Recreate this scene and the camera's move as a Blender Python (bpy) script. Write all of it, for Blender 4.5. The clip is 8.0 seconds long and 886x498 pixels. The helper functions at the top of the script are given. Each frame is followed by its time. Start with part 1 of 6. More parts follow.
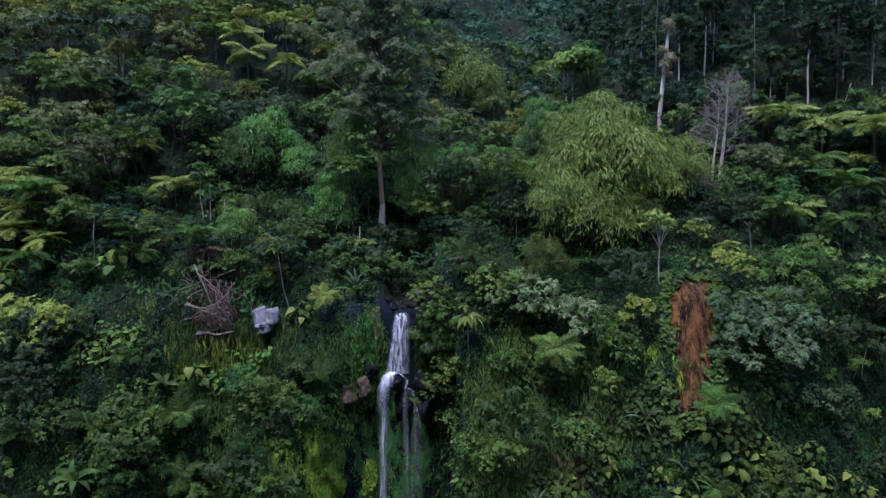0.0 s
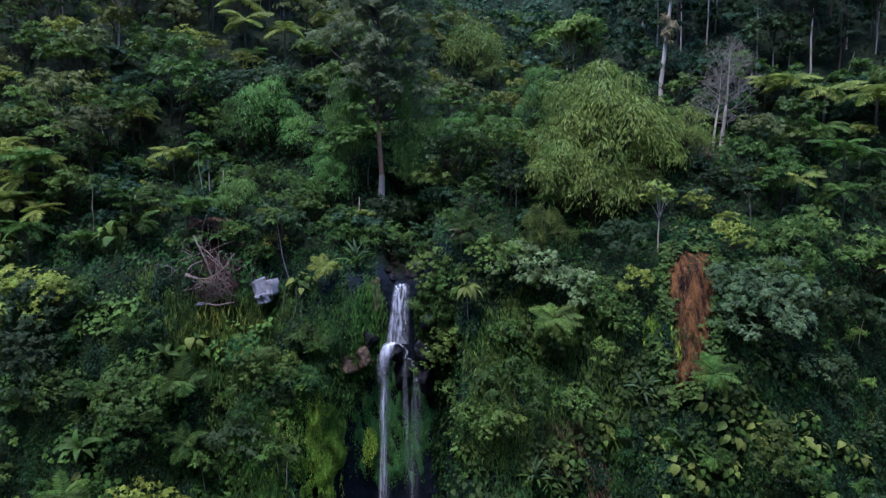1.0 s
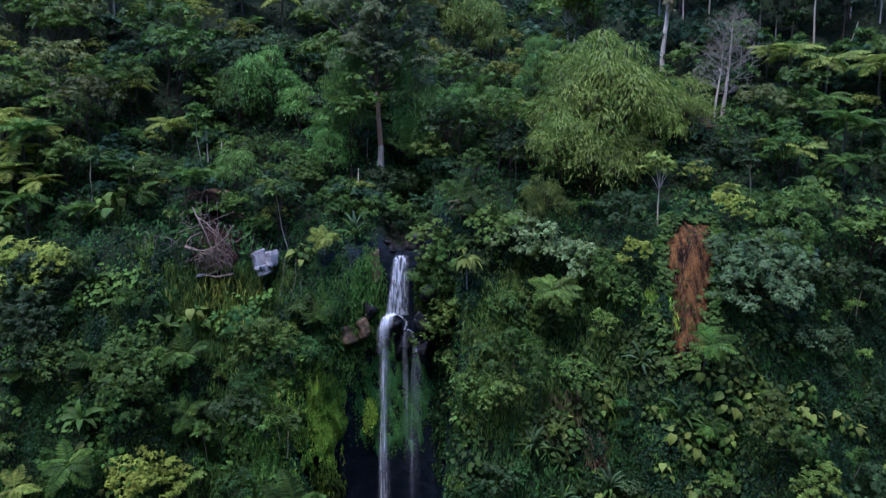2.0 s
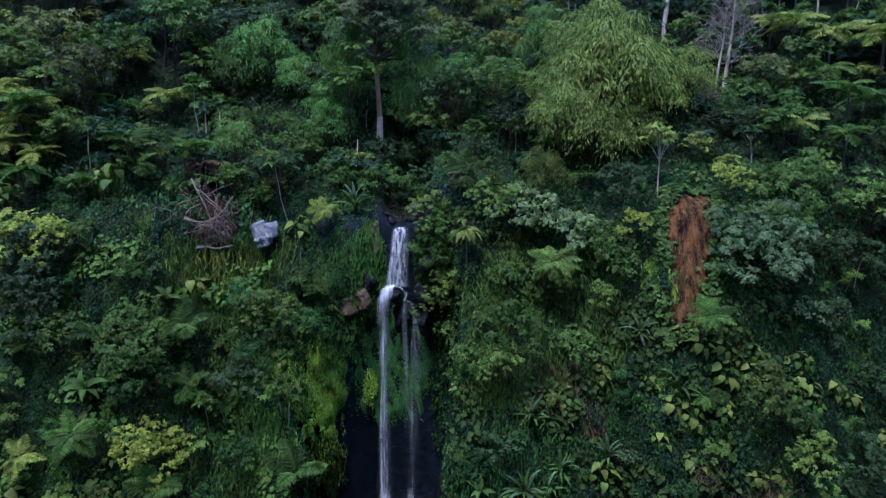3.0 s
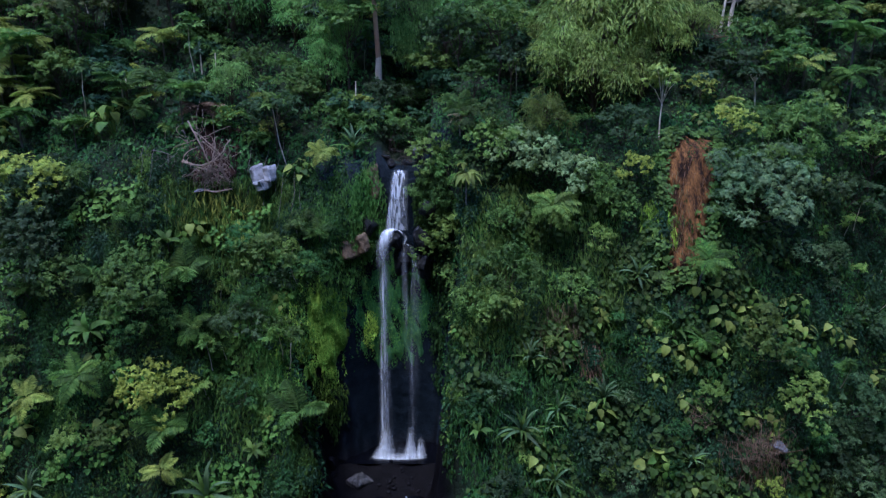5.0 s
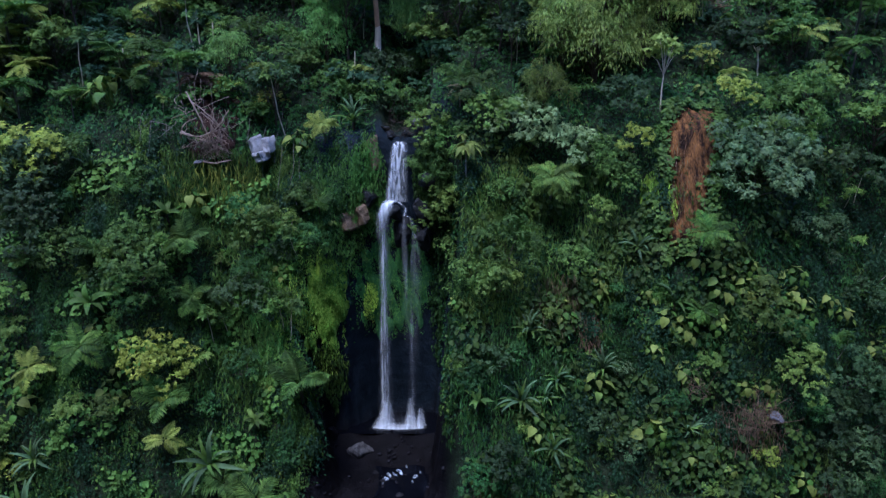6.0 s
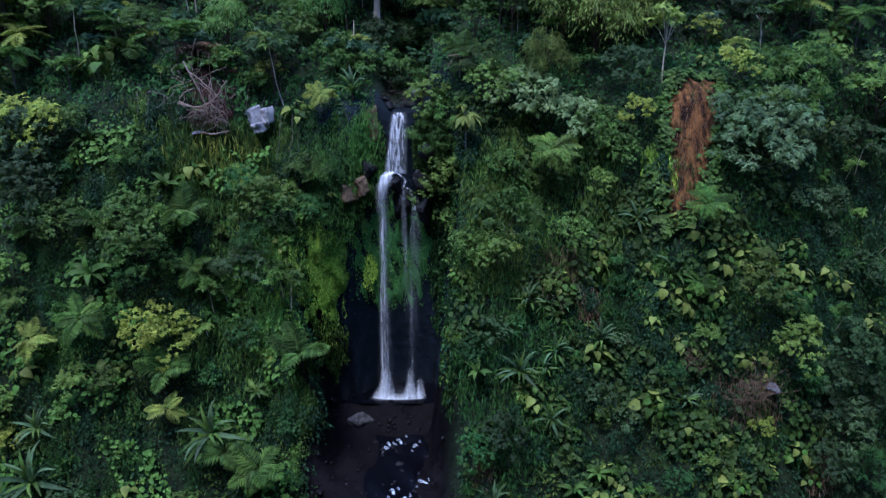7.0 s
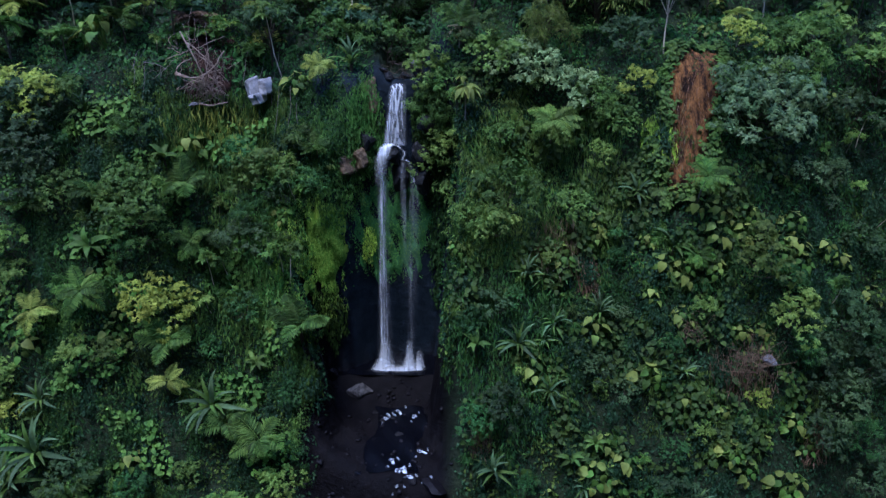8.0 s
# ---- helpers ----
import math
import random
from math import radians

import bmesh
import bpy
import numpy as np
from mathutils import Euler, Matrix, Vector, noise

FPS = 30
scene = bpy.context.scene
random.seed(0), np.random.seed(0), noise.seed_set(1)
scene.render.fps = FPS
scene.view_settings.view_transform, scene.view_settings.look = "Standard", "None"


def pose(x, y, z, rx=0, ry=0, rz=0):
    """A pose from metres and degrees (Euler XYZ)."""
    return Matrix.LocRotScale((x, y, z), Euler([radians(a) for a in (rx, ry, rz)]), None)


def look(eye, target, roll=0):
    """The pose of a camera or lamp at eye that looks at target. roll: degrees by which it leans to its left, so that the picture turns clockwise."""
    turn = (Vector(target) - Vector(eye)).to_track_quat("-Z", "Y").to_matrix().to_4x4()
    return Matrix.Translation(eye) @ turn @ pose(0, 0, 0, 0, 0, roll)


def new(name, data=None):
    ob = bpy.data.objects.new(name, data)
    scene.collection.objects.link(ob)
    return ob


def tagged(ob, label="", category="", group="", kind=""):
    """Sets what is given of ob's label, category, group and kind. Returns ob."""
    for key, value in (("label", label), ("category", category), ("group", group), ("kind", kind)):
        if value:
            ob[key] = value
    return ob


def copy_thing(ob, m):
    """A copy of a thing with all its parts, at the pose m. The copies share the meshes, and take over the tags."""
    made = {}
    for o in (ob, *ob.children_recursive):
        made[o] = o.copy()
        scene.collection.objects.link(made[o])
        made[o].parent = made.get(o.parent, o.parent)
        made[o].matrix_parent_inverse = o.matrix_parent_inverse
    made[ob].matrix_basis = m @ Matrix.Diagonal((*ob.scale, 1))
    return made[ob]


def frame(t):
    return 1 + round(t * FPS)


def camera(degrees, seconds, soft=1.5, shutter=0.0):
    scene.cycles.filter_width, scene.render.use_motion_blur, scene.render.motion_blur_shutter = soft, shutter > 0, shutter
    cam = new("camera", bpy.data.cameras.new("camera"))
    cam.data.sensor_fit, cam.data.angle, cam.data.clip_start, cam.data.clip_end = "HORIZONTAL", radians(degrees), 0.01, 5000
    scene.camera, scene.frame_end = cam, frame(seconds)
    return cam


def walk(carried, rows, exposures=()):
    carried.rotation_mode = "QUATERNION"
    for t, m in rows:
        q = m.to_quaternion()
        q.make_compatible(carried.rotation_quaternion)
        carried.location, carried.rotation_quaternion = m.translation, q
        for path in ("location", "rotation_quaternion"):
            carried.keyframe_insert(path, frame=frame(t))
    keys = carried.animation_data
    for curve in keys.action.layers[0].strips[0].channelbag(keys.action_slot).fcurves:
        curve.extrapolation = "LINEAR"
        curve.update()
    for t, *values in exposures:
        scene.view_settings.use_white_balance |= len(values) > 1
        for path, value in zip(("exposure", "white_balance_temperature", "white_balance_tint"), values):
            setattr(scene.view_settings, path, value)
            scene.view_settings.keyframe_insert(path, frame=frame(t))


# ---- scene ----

# ---------------------------------------------------------------- camera
EYE_Z, FIRST_PITCH = 30.0, -4.0
cam = camera(63.0, 8.0, soft=1.45)
TILTS = [  # seconds, pitch from the first look, yaw, lean
    (0.0, 0.0, 0.0, 0.0), (0.5, -1.12, -0.022, 0.0), (1.0, -2.30, -0.036, 0.0), (1.5, -3.43, -0.060, 0.0),
    (3.0, -6.80, -0.116, 0.0), (3.5, -7.93, -0.129, 0.0), (4.0, -9.10, -0.140, 0.0), (4.5, -10.19, -0.147, 0.0),
    (6.0, -13.50, -0.155, -0.06), (6.5, -14.64, -0.158, -0.09), (7.0, -15.74, -0.168, -0.14),
    (7.5, -16.83, -0.186, -0.19), (8.0, -17.92, -0.212, -0.22),
]
walk(cam, [(t, pose(0, 0, EYE_Z, FIRST_PITCH) @ pose(0, 0, 0, 90 + p, lean, yaw)) for t, p, yaw, lean in TILTS], [(0.0, 1.07, 4840, 31), (1.5, 1.10, 4780, 30), (3.0, 1.13, 4600, 27), (8.0, 1.18, 4520, 25)])

# ---------------------------------------------------------------- sky and sun
world = bpy.data.worlds.new("overcast_sky")
scene.world = world
world.use_nodes = True
wt = world.node_tree
sky = wt.nodes.new("ShaderNodeTexSky")
sky.sky_type, sky.sun_disc = "NISHITA", False
sky.sun_elevation, sky.sun_rotation = radians(72), radians(210)
sky.air_density, sky.dust_density, sky.ozone_density = 1.0, 1.2, 2.0
wt.nodes["Background"].inputs["Strength"].default_value = 0.225
wt.links.new(sky.outputs["Color"], wt.nodes["Background"].inputs["Color"])
sun = new("sun", bpy.data.lights.new("sun", "SUN"))
sun.data.energy, sun.data.angle, sun.data.color = 1.7, radians(14), (1.0, 0.88, 0.66)
sun.matrix_world = look((-20, -21, 85), (0, 0, 0))

# ---------------------------------------------------------------- materials
def nodes_of(name):
    m = bpy.data.materials.new(name)
    m.use_nodes = True
    return m, m.node_tree.nodes, m.node_tree.links, m.node_tree.nodes["Principled BSDF"]


def ramp(nt, a, b, lo=0.0, hi=1.0):
    r = nt.new("ShaderNodeValToRGB")
    r.color_ramp.elements[0].position, r.color_ramp.elements[1].position = lo, hi
    r.color_ramp.elements[0].color, r.color_ramp.elements[1].color = (*a, 1), (*b, 1)
    return r


def leaf_material(name, a, b, rough=0.62, through_light=0.33, spread=0.45):
    """Leaves: each blade a shade of its own between a and b, each plant a brightness of its own."""
    m, nt, ln, p = nodes_of(name)
    geo, info = nt.new("ShaderNodeNewGeometry"), nt.new("ShaderNodeObjectInfo")
    r = ramp(nt, tuple(c * 0.84 + d * 0.12 for c, d in zip(a, b)), tuple(c * 0.1 + d * 1.04 for c, d in zip(a, b)), 0.0, 1.0)
    ln.new(geo.outputs["Random Per Island"], r.inputs[0])
    rng = nt.new("ShaderNodeMapRange")
    rng.inputs["To Min"].default_value, rng.inputs["To Max"].default_value = 1 - spread, 1 + spread
    ln.new(info.outputs["Random"], rng.inputs["Value"])
    tone = nt.new("ShaderNodeTexNoise")
    tone.inputs["Scale"].default_value, tone.inputs["Detail"].default_value = 0.34, 2
    ln.new(geo.outputs["Position"], tone.inputs["Vector"])
    patch = nt.new("ShaderNodeTexNoise")
    patch.inputs["Scale"].default_value, patch.inputs["Detail"].default_value = 0.9, 4
    patch.inputs["Roughness"].default_value = 0.7
    ln.new(geo.outputs["Position"], patch.inputs["Vector"])
    vary = nt.new("ShaderNodeMapRange")
    vary.inputs["From Min"].default_value, vary.inputs["From Max"].default_value = 0.3, 0.7
    vary.inputs["To Min"].default_value, vary.inputs["To Max"].default_value = 0.55, 1.45
    ln.new(patch.outputs["Fac"], vary.inputs["Value"])
    value = nt.new("ShaderNodeMath")
    value.operation = "MULTIPLY"
    ln.new(rng.outputs["Result"], value.inputs[0])
    ln.new(vary.outputs["Result"], value.inputs[1])
    hue = nt.new("ShaderNodeMapRange")
    hue.inputs["From Min"].default_value, hue.inputs["From Max"].default_value = 0.3, 0.7
    hue.inputs["To Min"].default_value, hue.inputs["To Max"].default_value = 0.480, 0.500
    ln.new(tone.outputs["Fac"], hue.inputs["Value"])
    own = nt.new("ShaderNodeMath")
    own.operation = "MULTIPLY"
    own.inputs[1].default_value = 7.31
    frac = nt.new("ShaderNodeMath")
    frac.operation = "FRACT"
    ln.new(info.outputs["Random"], own.inputs[0])
    ln.new(own.outputs[0], frac.inputs[0])
    both = nt.new("ShaderNodeMath")
    both.operation = "MULTIPLY_ADD"
    both.inputs[1].default_value = 0.016
    ln.new(frac.outputs[0], both.inputs[0])
    ln.new(hue.outputs["Result"], both.inputs[2])
    hsv = nt.new("ShaderNodeHueSaturation")
    ln.new(both.outputs[0], hsv.inputs["Hue"])
    ln.new(value.outputs[0], hsv.inputs["Value"])
    ln.new(r.outputs["Color"], hsv.inputs["Color"])
    ln.new(hsv.outputs["Color"], p.inputs["Base Color"])
    p.inputs["Roughness"].default_value = rough
    p.inputs["Specular IOR Level"].default_value = 0.16
    tr = nt.new("ShaderNodeBsdfTranslucent")
    ln.new(hsv.outputs["Color"], tr.inputs["Color"])
    mix = nt.new("ShaderNodeMixShader")
    mix.inputs["Fac"].default_value = through_light
    ln.new(p.outputs["BSDF"], mix.inputs[1])
    ln.new(tr.outputs["BSDF"], mix.inputs[2])
    ln.new(mix.outputs["Shader"], nt["Material Output"].inputs["Surface"])
    return m


def rough_material(name, a, b, scale, rough, bump=0.4, stretch=(1, 1, 1), lo=0.3, hi=0.7):
    """Bark, rock and earth: two colours in coarse and fine noise, with relief."""
    m, nt, ln, p = nodes_of(name)
    co, mp = nt.new("ShaderNodeTexCoord"), nt.new("ShaderNodeMapping")
    mp.inputs["Scale"].default_value = stretch
    ln.new(co.outputs["Object"], mp.inputs["Vector"])
    n1, n2 = nt.new("ShaderNodeTexNoise"), nt.new("ShaderNodeTexNoise")
    n1.inputs["Scale"].default_value, n2.inputs["Scale"].default_value = scale, scale * 7
    n1.inputs["Detail"].default_value = n2.inputs["Detail"].default_value = 6
    mixf = nt.new("ShaderNodeMath")
    mixf.operation = "MULTIPLY_ADD"
    mixf.inputs[1].default_value = 0.4
    sub = nt.new("ShaderNodeMath")
    sub.operation = "MULTIPLY"
    sub.inputs[1].default_value = 0.6
    ln.new(mp.outputs["Vector"], n1.inputs["Vector"])
    ln.new(mp.outputs["Vector"], n2.inputs["Vector"])
    ln.new(n1.outputs["Fac"], sub.inputs[0])
    ln.new(n2.outputs["Fac"], mixf.inputs[0])
    ln.new(sub.outputs[0], mixf.inputs[2])
    r = ramp(nt, a, b, lo, hi)
    ln.new(mixf.outputs[0], r.inputs[0])
    ln.new(r.outputs["Color"], p.inputs["Base Color"])
    p.inputs["Roughness"].default_value = rough
    p.inputs["Specular IOR Level"].default_value = 0.12
    bp = nt.new("ShaderNodeBump")
    bp.inputs["Strength"].default_value, bp.inputs["Distance"].default_value = bump, 0.15
    ln.new(mixf.outputs[0], bp.inputs["Height"])
    ln.new(bp.outputs["Normal"], p.inputs["Normal"])
    return m


LEAF = {
    "deep": leaf_material("deep_green_leaf", (0.021, 0.042, 0.013), (0.054, 0.09, 0.027)),
    "mid": leaf_material("mid_green_leaf", (0.036, 0.078, 0.013), (0.092, 0.155, 0.024)),
    "creeper": leaf_material("creeper_leaf", (0.018, 0.052, 0.012), (0.048, 0.115, 0.022)),
    # dark bluish leaf with shade put into its colour
    "shade": leaf_material("shade_darkened_leaf", (0.012, 0.032, 0.014), (0.036, 0.078, 0.028)),
    "strap": leaf_material("strap_leaf", (0.045, 0.09, 0.034), (0.105, 0.165, 0.066)),
    "warm": leaf_material("warm_green_leaf", (0.105, 0.15, 0.02), (0.265, 0.29, 0.042)),
    "fresh": leaf_material("fresh_green_leaf", (0.062, 0.122, 0.017), (0.14, 0.205, 0.032)),
    "yellow": leaf_material("yellow_green_leaf", (0.12, 0.168, 0.018), (0.245, 0.285, 0.032), spread=0.3),
    "olive": leaf_material("olive_leaf", (0.07, 0.098, 0.024), (0.18, 0.21, 0.054)),
    "silver": leaf_material("silvery_leaf", (0.105, 0.165, 0.056), (0.245, 0.33, 0.118)),
    "grey": leaf_material("grey_green_leaf", (0.044, 0.084, 0.030), (0.125, 0.182, 0.064), rough=0.45),
    "feather": leaf_material("feathery_leaf", (0.062, 0.155, 0.03), (0.155, 0.275, 0.052), through_light=0.3),
    "pale": leaf_material("pale_feathery_leaf", (0.095, 0.16, 0.026), (0.215, 0.285, 0.05), through_light=0.3),
    "fern": leaf_material("fern_frond", (0.034, 0.086, 0.012), (0.088, 0.16, 0.021)),
    "light": leaf_material("light_fern_frond", (0.098, 0.142, 0.022), (0.195, 0.232, 0.041), spread=0.35),
    # bluish tint puts the valley's haze into the leaf colour
    "dusk": leaf_material("distant_haze_tinted_leaf", (0.026, 0.062, 0.028), (0.066, 0.125, 0.052)),
    "lime": leaf_material("lime_fern_frond", (0.135, 0.195, 0.028), (0.265, 0.320, 0.052), spread=0.3),
    "grass": leaf_material("fresh_grass_blade", (0.044, 0.125, 0.020), (0.115, 0.235, 0.040)),
    "moss": leaf_material("hanging_moss", (0.135, 0.285, 0.024), (0.35, 0.5, 0.052)),
    "dead": leaf_material("withered_leaf", (0.10, 0.055, 0.035), (0.24, 0.16, 0.10)),
    "straw": leaf_material("dry_straw", (0.13, 0.115, 0.05), (0.26, 0.22, 0.11)),
    "gum": leaf_material("dull_grey_green_leaf", (0.14, 0.19, 0.08), (0.29, 0.335, 0.14), through_light=0.42),
}
BARK_GREY = rough_material("grey_bark", (0.06, 0.055, 0.045), (0.20, 0.18, 0.15), 2.0, 0.85, 0.3, (1, 1, 0.3))
BARK_PALE = rough_material("pale_bark", (0.15, 0.13, 0.10), (0.42, 0.38, 0.32), 2.0, 0.8, 0.3, (1, 1, 0.3))
BARK_WHITE = rough_material("whitish_bark", (0.40, 0.33, 0.235), (0.76, 0.66, 0.50), 2.0, 0.8, 0.3, (1, 1, 0.3))
BARK_DARK = rough_material("dark_bark", (0.03, 0.024, 0.018), (0.11, 0.085, 0.06), 2.0, 0.85, 0.4, (1, 1, 0.3))
BARK_WARM = rough_material("red_brown_bark", (0.30, 0.18, 0.115), (0.60, 0.39, 0.25), 2.0, 0.8, 0.3, (1, 1, 0.25))
WOOD_GREY = rough_material("bleached_dead_wood", (0.18, 0.155, 0.110), (0.36, 0.325, 0.245), 3.0, 0.85, 0.3, (1, 1, 0.4))
WOOD_BROWN = rough_material("dry_brown_twig", (0.06, 0.042, 0.026), (0.21, 0.145, 0.085), 3.0, 0.9, 0.3)
ROCK_WET = rough_material("wet_dark_rock", (0.007, 0.0075, 0.008), (0.026, 0.026, 0.027), 0.7, 0.35, 0.7)
ROCK_GREY = rough_material("grey_boulder", (0.03, 0.029, 0.032), (0.22, 0.21, 0.215), 2.6, 0.6, 0.6)
ROCK_BOULDER = rough_material("mottled_grey_boulder", (0.014, 0.013, 0.013), (0.150, 0.142, 0.135), 3.2, 0.7, 0.9, lo=0.38, hi=0.66)
ROCK_TAN = rough_material("tan_rock", (0.05, 0.036, 0.022), (0.27, 0.19, 0.115), 1.9, 0.75, 0.6)
PALE_FOOT = rough_material("whitish_trunk_foot", (0.60, 0.50, 0.38), (0.84, 0.74, 0.60), 2.0, 0.8, 0.2)
ROCK_WHITE = rough_material("pale_bare_rock", (0.08, 0.08, 0.08), (0.35, 0.34, 0.34), 1.5, 0.6, 0.4, lo=0.25, hi=0.6)
SOIL_RED = rough_material("red_brown_soil", (0.016, 0.009, 0.006), (0.275, 0.128, 0.036), 1.1, 0.95, 1.0, (2.6, 1, 0.6), lo=0.42, hi=0.70)
ROOT_WOOD = rough_material("weathered_root", (0.14, 0.105, 0.08), (0.38, 0.29, 0.22), 3.0, 0.9, 0.3)
# dark brown for the sheet that paints the hollow's shade
HOLLOW_SHADE = rough_material("hollow_shade_brown", (0.010, 0.006, 0.005), (0.050, 0.026, 0.018), 1.5, 0.95, 0.8)
MOSS_BRIGHT = rough_material("yellow_green_moss", (0.090, 0.200, 0.016), (0.330, 0.460, 0.042), 1.3, 0.95, 0.8, (1.5, 1, 0.6))
MOSS_DARK = rough_material("dark_green_moss", (0.032, 0.105, 0.034), (0.10, 0.24, 0.07), 1.2, 0.9, 0.7, (1.5, 1, 0.5))
# wet gravel, darkened further to hold the shade of the ravine
MUD = rough_material("shade_darkened_wet_gravel", (0.002, 0.002, 0.0028), (0.010, 0.0085, 0.0095), 1.6, 0.5, 0.8)

# bluish black: ravine shade put into the gravel's colour too
GRAVEL = rough_material("shade_darkened_gravel", (0.002, 0.002, 0.003), (0.012, 0.010, 0.012), 0.9, 0.5, 0.6)


def ground_material():
    m, nt, ln, p = nodes_of("forest_floor")
    at = nt.new("ShaderNodeAttribute")
    at.attribute_name = "bare"
    n = nt.new("ShaderNodeTexNoise")
    n.inputs["Scale"].default_value, n.inputs["Detail"].default_value = 1.1, 12
    n.inputs["Roughness"].default_value = 0.68
    co = nt.new("ShaderNodeTexCoord")
    ln.new(co.outputs["Object"], n.inputs["Vector"])
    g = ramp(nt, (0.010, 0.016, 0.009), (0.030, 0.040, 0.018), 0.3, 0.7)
    # stream bed, near black because the ravine's shade is in the colour
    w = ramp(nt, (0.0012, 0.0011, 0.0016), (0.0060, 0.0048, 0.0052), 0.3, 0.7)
    ln.new(n.outputs["Fac"], g.inputs[0])
    ln.new(n.outputs["Fac"], w.inputs[0])
    cells = nt.new("ShaderNodeTexVoronoi")
    cells.inputs["Scale"].default_value = 11.0
    ln.new(co.outputs["Object"], cells.inputs["Vector"])
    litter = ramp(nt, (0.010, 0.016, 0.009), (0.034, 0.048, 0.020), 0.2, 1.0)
    sep = nt.new("ShaderNodeSeparateColor")
    ln.new(cells.outputs["Color"], sep.inputs["Color"])
    ln.new(sep.outputs["Red"], litter.inputs[0])
    leafy_mix = nt.new("ShaderNodeMixRGB")
    leafy_mix.inputs["Fac"].default_value = 0.5
    ln.new(g.outputs["Color"], leafy_mix.inputs[1])
    ln.new(litter.outputs["Color"], leafy_mix.inputs[2])
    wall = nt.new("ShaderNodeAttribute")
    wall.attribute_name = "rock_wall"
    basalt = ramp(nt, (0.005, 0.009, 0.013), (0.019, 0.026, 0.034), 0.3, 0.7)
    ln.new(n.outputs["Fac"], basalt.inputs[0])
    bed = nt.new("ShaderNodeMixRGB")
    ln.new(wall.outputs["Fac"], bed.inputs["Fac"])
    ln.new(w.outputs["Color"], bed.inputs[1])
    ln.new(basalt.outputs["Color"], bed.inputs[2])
    mix = nt.new("ShaderNodeMixRGB")
    ln.new(at.outputs["Fac"], mix.inputs["Fac"])
    ln.new(leafy_mix.outputs["Color"], mix.inputs[1])
    ln.new(bed.outputs["Color"], mix.inputs[2])
    ln.new(mix.outputs["Color"], p.inputs["Base Color"])
    ro = nt.new("ShaderNodeMapRange")
    ro.inputs["To Min"].default_value, ro.inputs["To Max"].default_value = 0.95, 0.6
    ln.new(at.outputs["Fac"], ro.inputs["Value"])
    ln.new(ro.outputs["Result"], p.inputs["Roughness"])
    p.inputs["Specular IOR Level"].default_value = 0.06
    bp = nt.new("ShaderNodeBump")
    bp.inputs["Strength"].default_value, bp.inputs["Distance"].default_value = 0.8, 0.3
    ln.new(n.outputs["Fac"], bp.inputs["Height"])
    ln.new(bp.outputs["Normal"], p.inputs["Normal"])
    return m


def falling_water_material(name, lo, hi, sx, body, sz=0.22):
    """White falling water: threads of foam over a thinner veil, fading towards the sheet's edges."""
    m, nt, ln, p = nodes_of(name)
    co, mp = nt.new("ShaderNodeTexCoord"), nt.new("ShaderNodeMapping")
    mp.inputs["Scale"].default_value = (sx, 1.0, sz)
    ln.new(co.outputs["Object"], mp.inputs["Vector"])
    n = nt.new("ShaderNodeTexNoise")
    n.inputs["Scale"].default_value, n.inputs["Detail"].default_value = 1.3, 7
    n.inputs["Roughness"].default_value = 0.62
    ln.new(mp.outputs["Vector"], n.inputs["Vector"])
    r = nt.new("ShaderNodeMapRange")
    r.inputs["From Min"].default_value, r.inputs["From Max"].default_value = lo, hi
    r.inputs["To Min"].default_value = body
    ln.new(n.outputs["Fac"], r.inputs["Value"])
    veil = nt.new("ShaderNodeAttribute")
    veil.attribute_name = "veil"
    mul = nt.new("ShaderNodeMath")
    mul.operation = "MULTIPLY"
    ln.new(r.outputs["Result"], mul.inputs[0])
    ln.new(veil.outputs["Fac"], mul.inputs[1])
    ln.new(mul.outputs[0], p.inputs["Alpha"])
    p.inputs["Base Color"].default_value = (0.80, 0.83, 0.86, 1)
    p.inputs["Roughness"].default_value = 0.6
    p.inputs["Specular IOR Level"].default_value = 0.2
    return m


WATER_FALL = falling_water_material("falling_water", 0.40, 0.72, 5.5, 0.08, 0.3)
WATER_VEIL = falling_water_material("upper_veil_of_water", 0.40, 0.74, 5.5, 0.06, 0.9)
WATER_THIN = falling_water_material("thin_falling_water", 0.42, 1.7, 4.0, 0.02)
WATER_MIST = falling_water_material("white_spray", 0.30, 0.62, 5.0, 0.35)
FOAM, _nt, _ln, _p = nodes_of("white_foam")
_n, _r = _nt.new("ShaderNodeTexNoise"), ramp(_nt, (0.02, 0.025, 0.035), (0.55, 0.59, 0.66), 0.42, 0.56)
_n.inputs["Scale"].default_value, _n.inputs["Detail"].default_value = 4.5, 6
_ln.new(_nt.new("ShaderNodeTexCoord").outputs["Object"], _n.inputs["Vector"])
_ln.new(_n.outputs["Fac"], _r.inputs[0])
_ln.new(_r.outputs["Color"], _p.inputs["Base Color"])
_p.inputs["Roughness"].default_value = 0.5
WATER, _nt, _ln, _p = nodes_of("dark_pool_water")
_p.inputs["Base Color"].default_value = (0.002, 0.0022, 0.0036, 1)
_p.inputs["Roughness"].default_value = 0.25
_p.inputs["Specular IOR Level"].default_value = 0.08
_n, _b = _nt.new("ShaderNodeTexNoise"), _nt.new("ShaderNodeBump")
_n.inputs["Scale"].default_value, _n.inputs["Detail"].default_value = 2.5, 5
_b.inputs["Strength"].default_value, _b.inputs["Distance"].default_value = 0.5, 0.1
_ln.new(_n.outputs["Fac"], _b.inputs["Height"])
_ln.new(_b.outputs["Normal"], _p.inputs["Normal"])

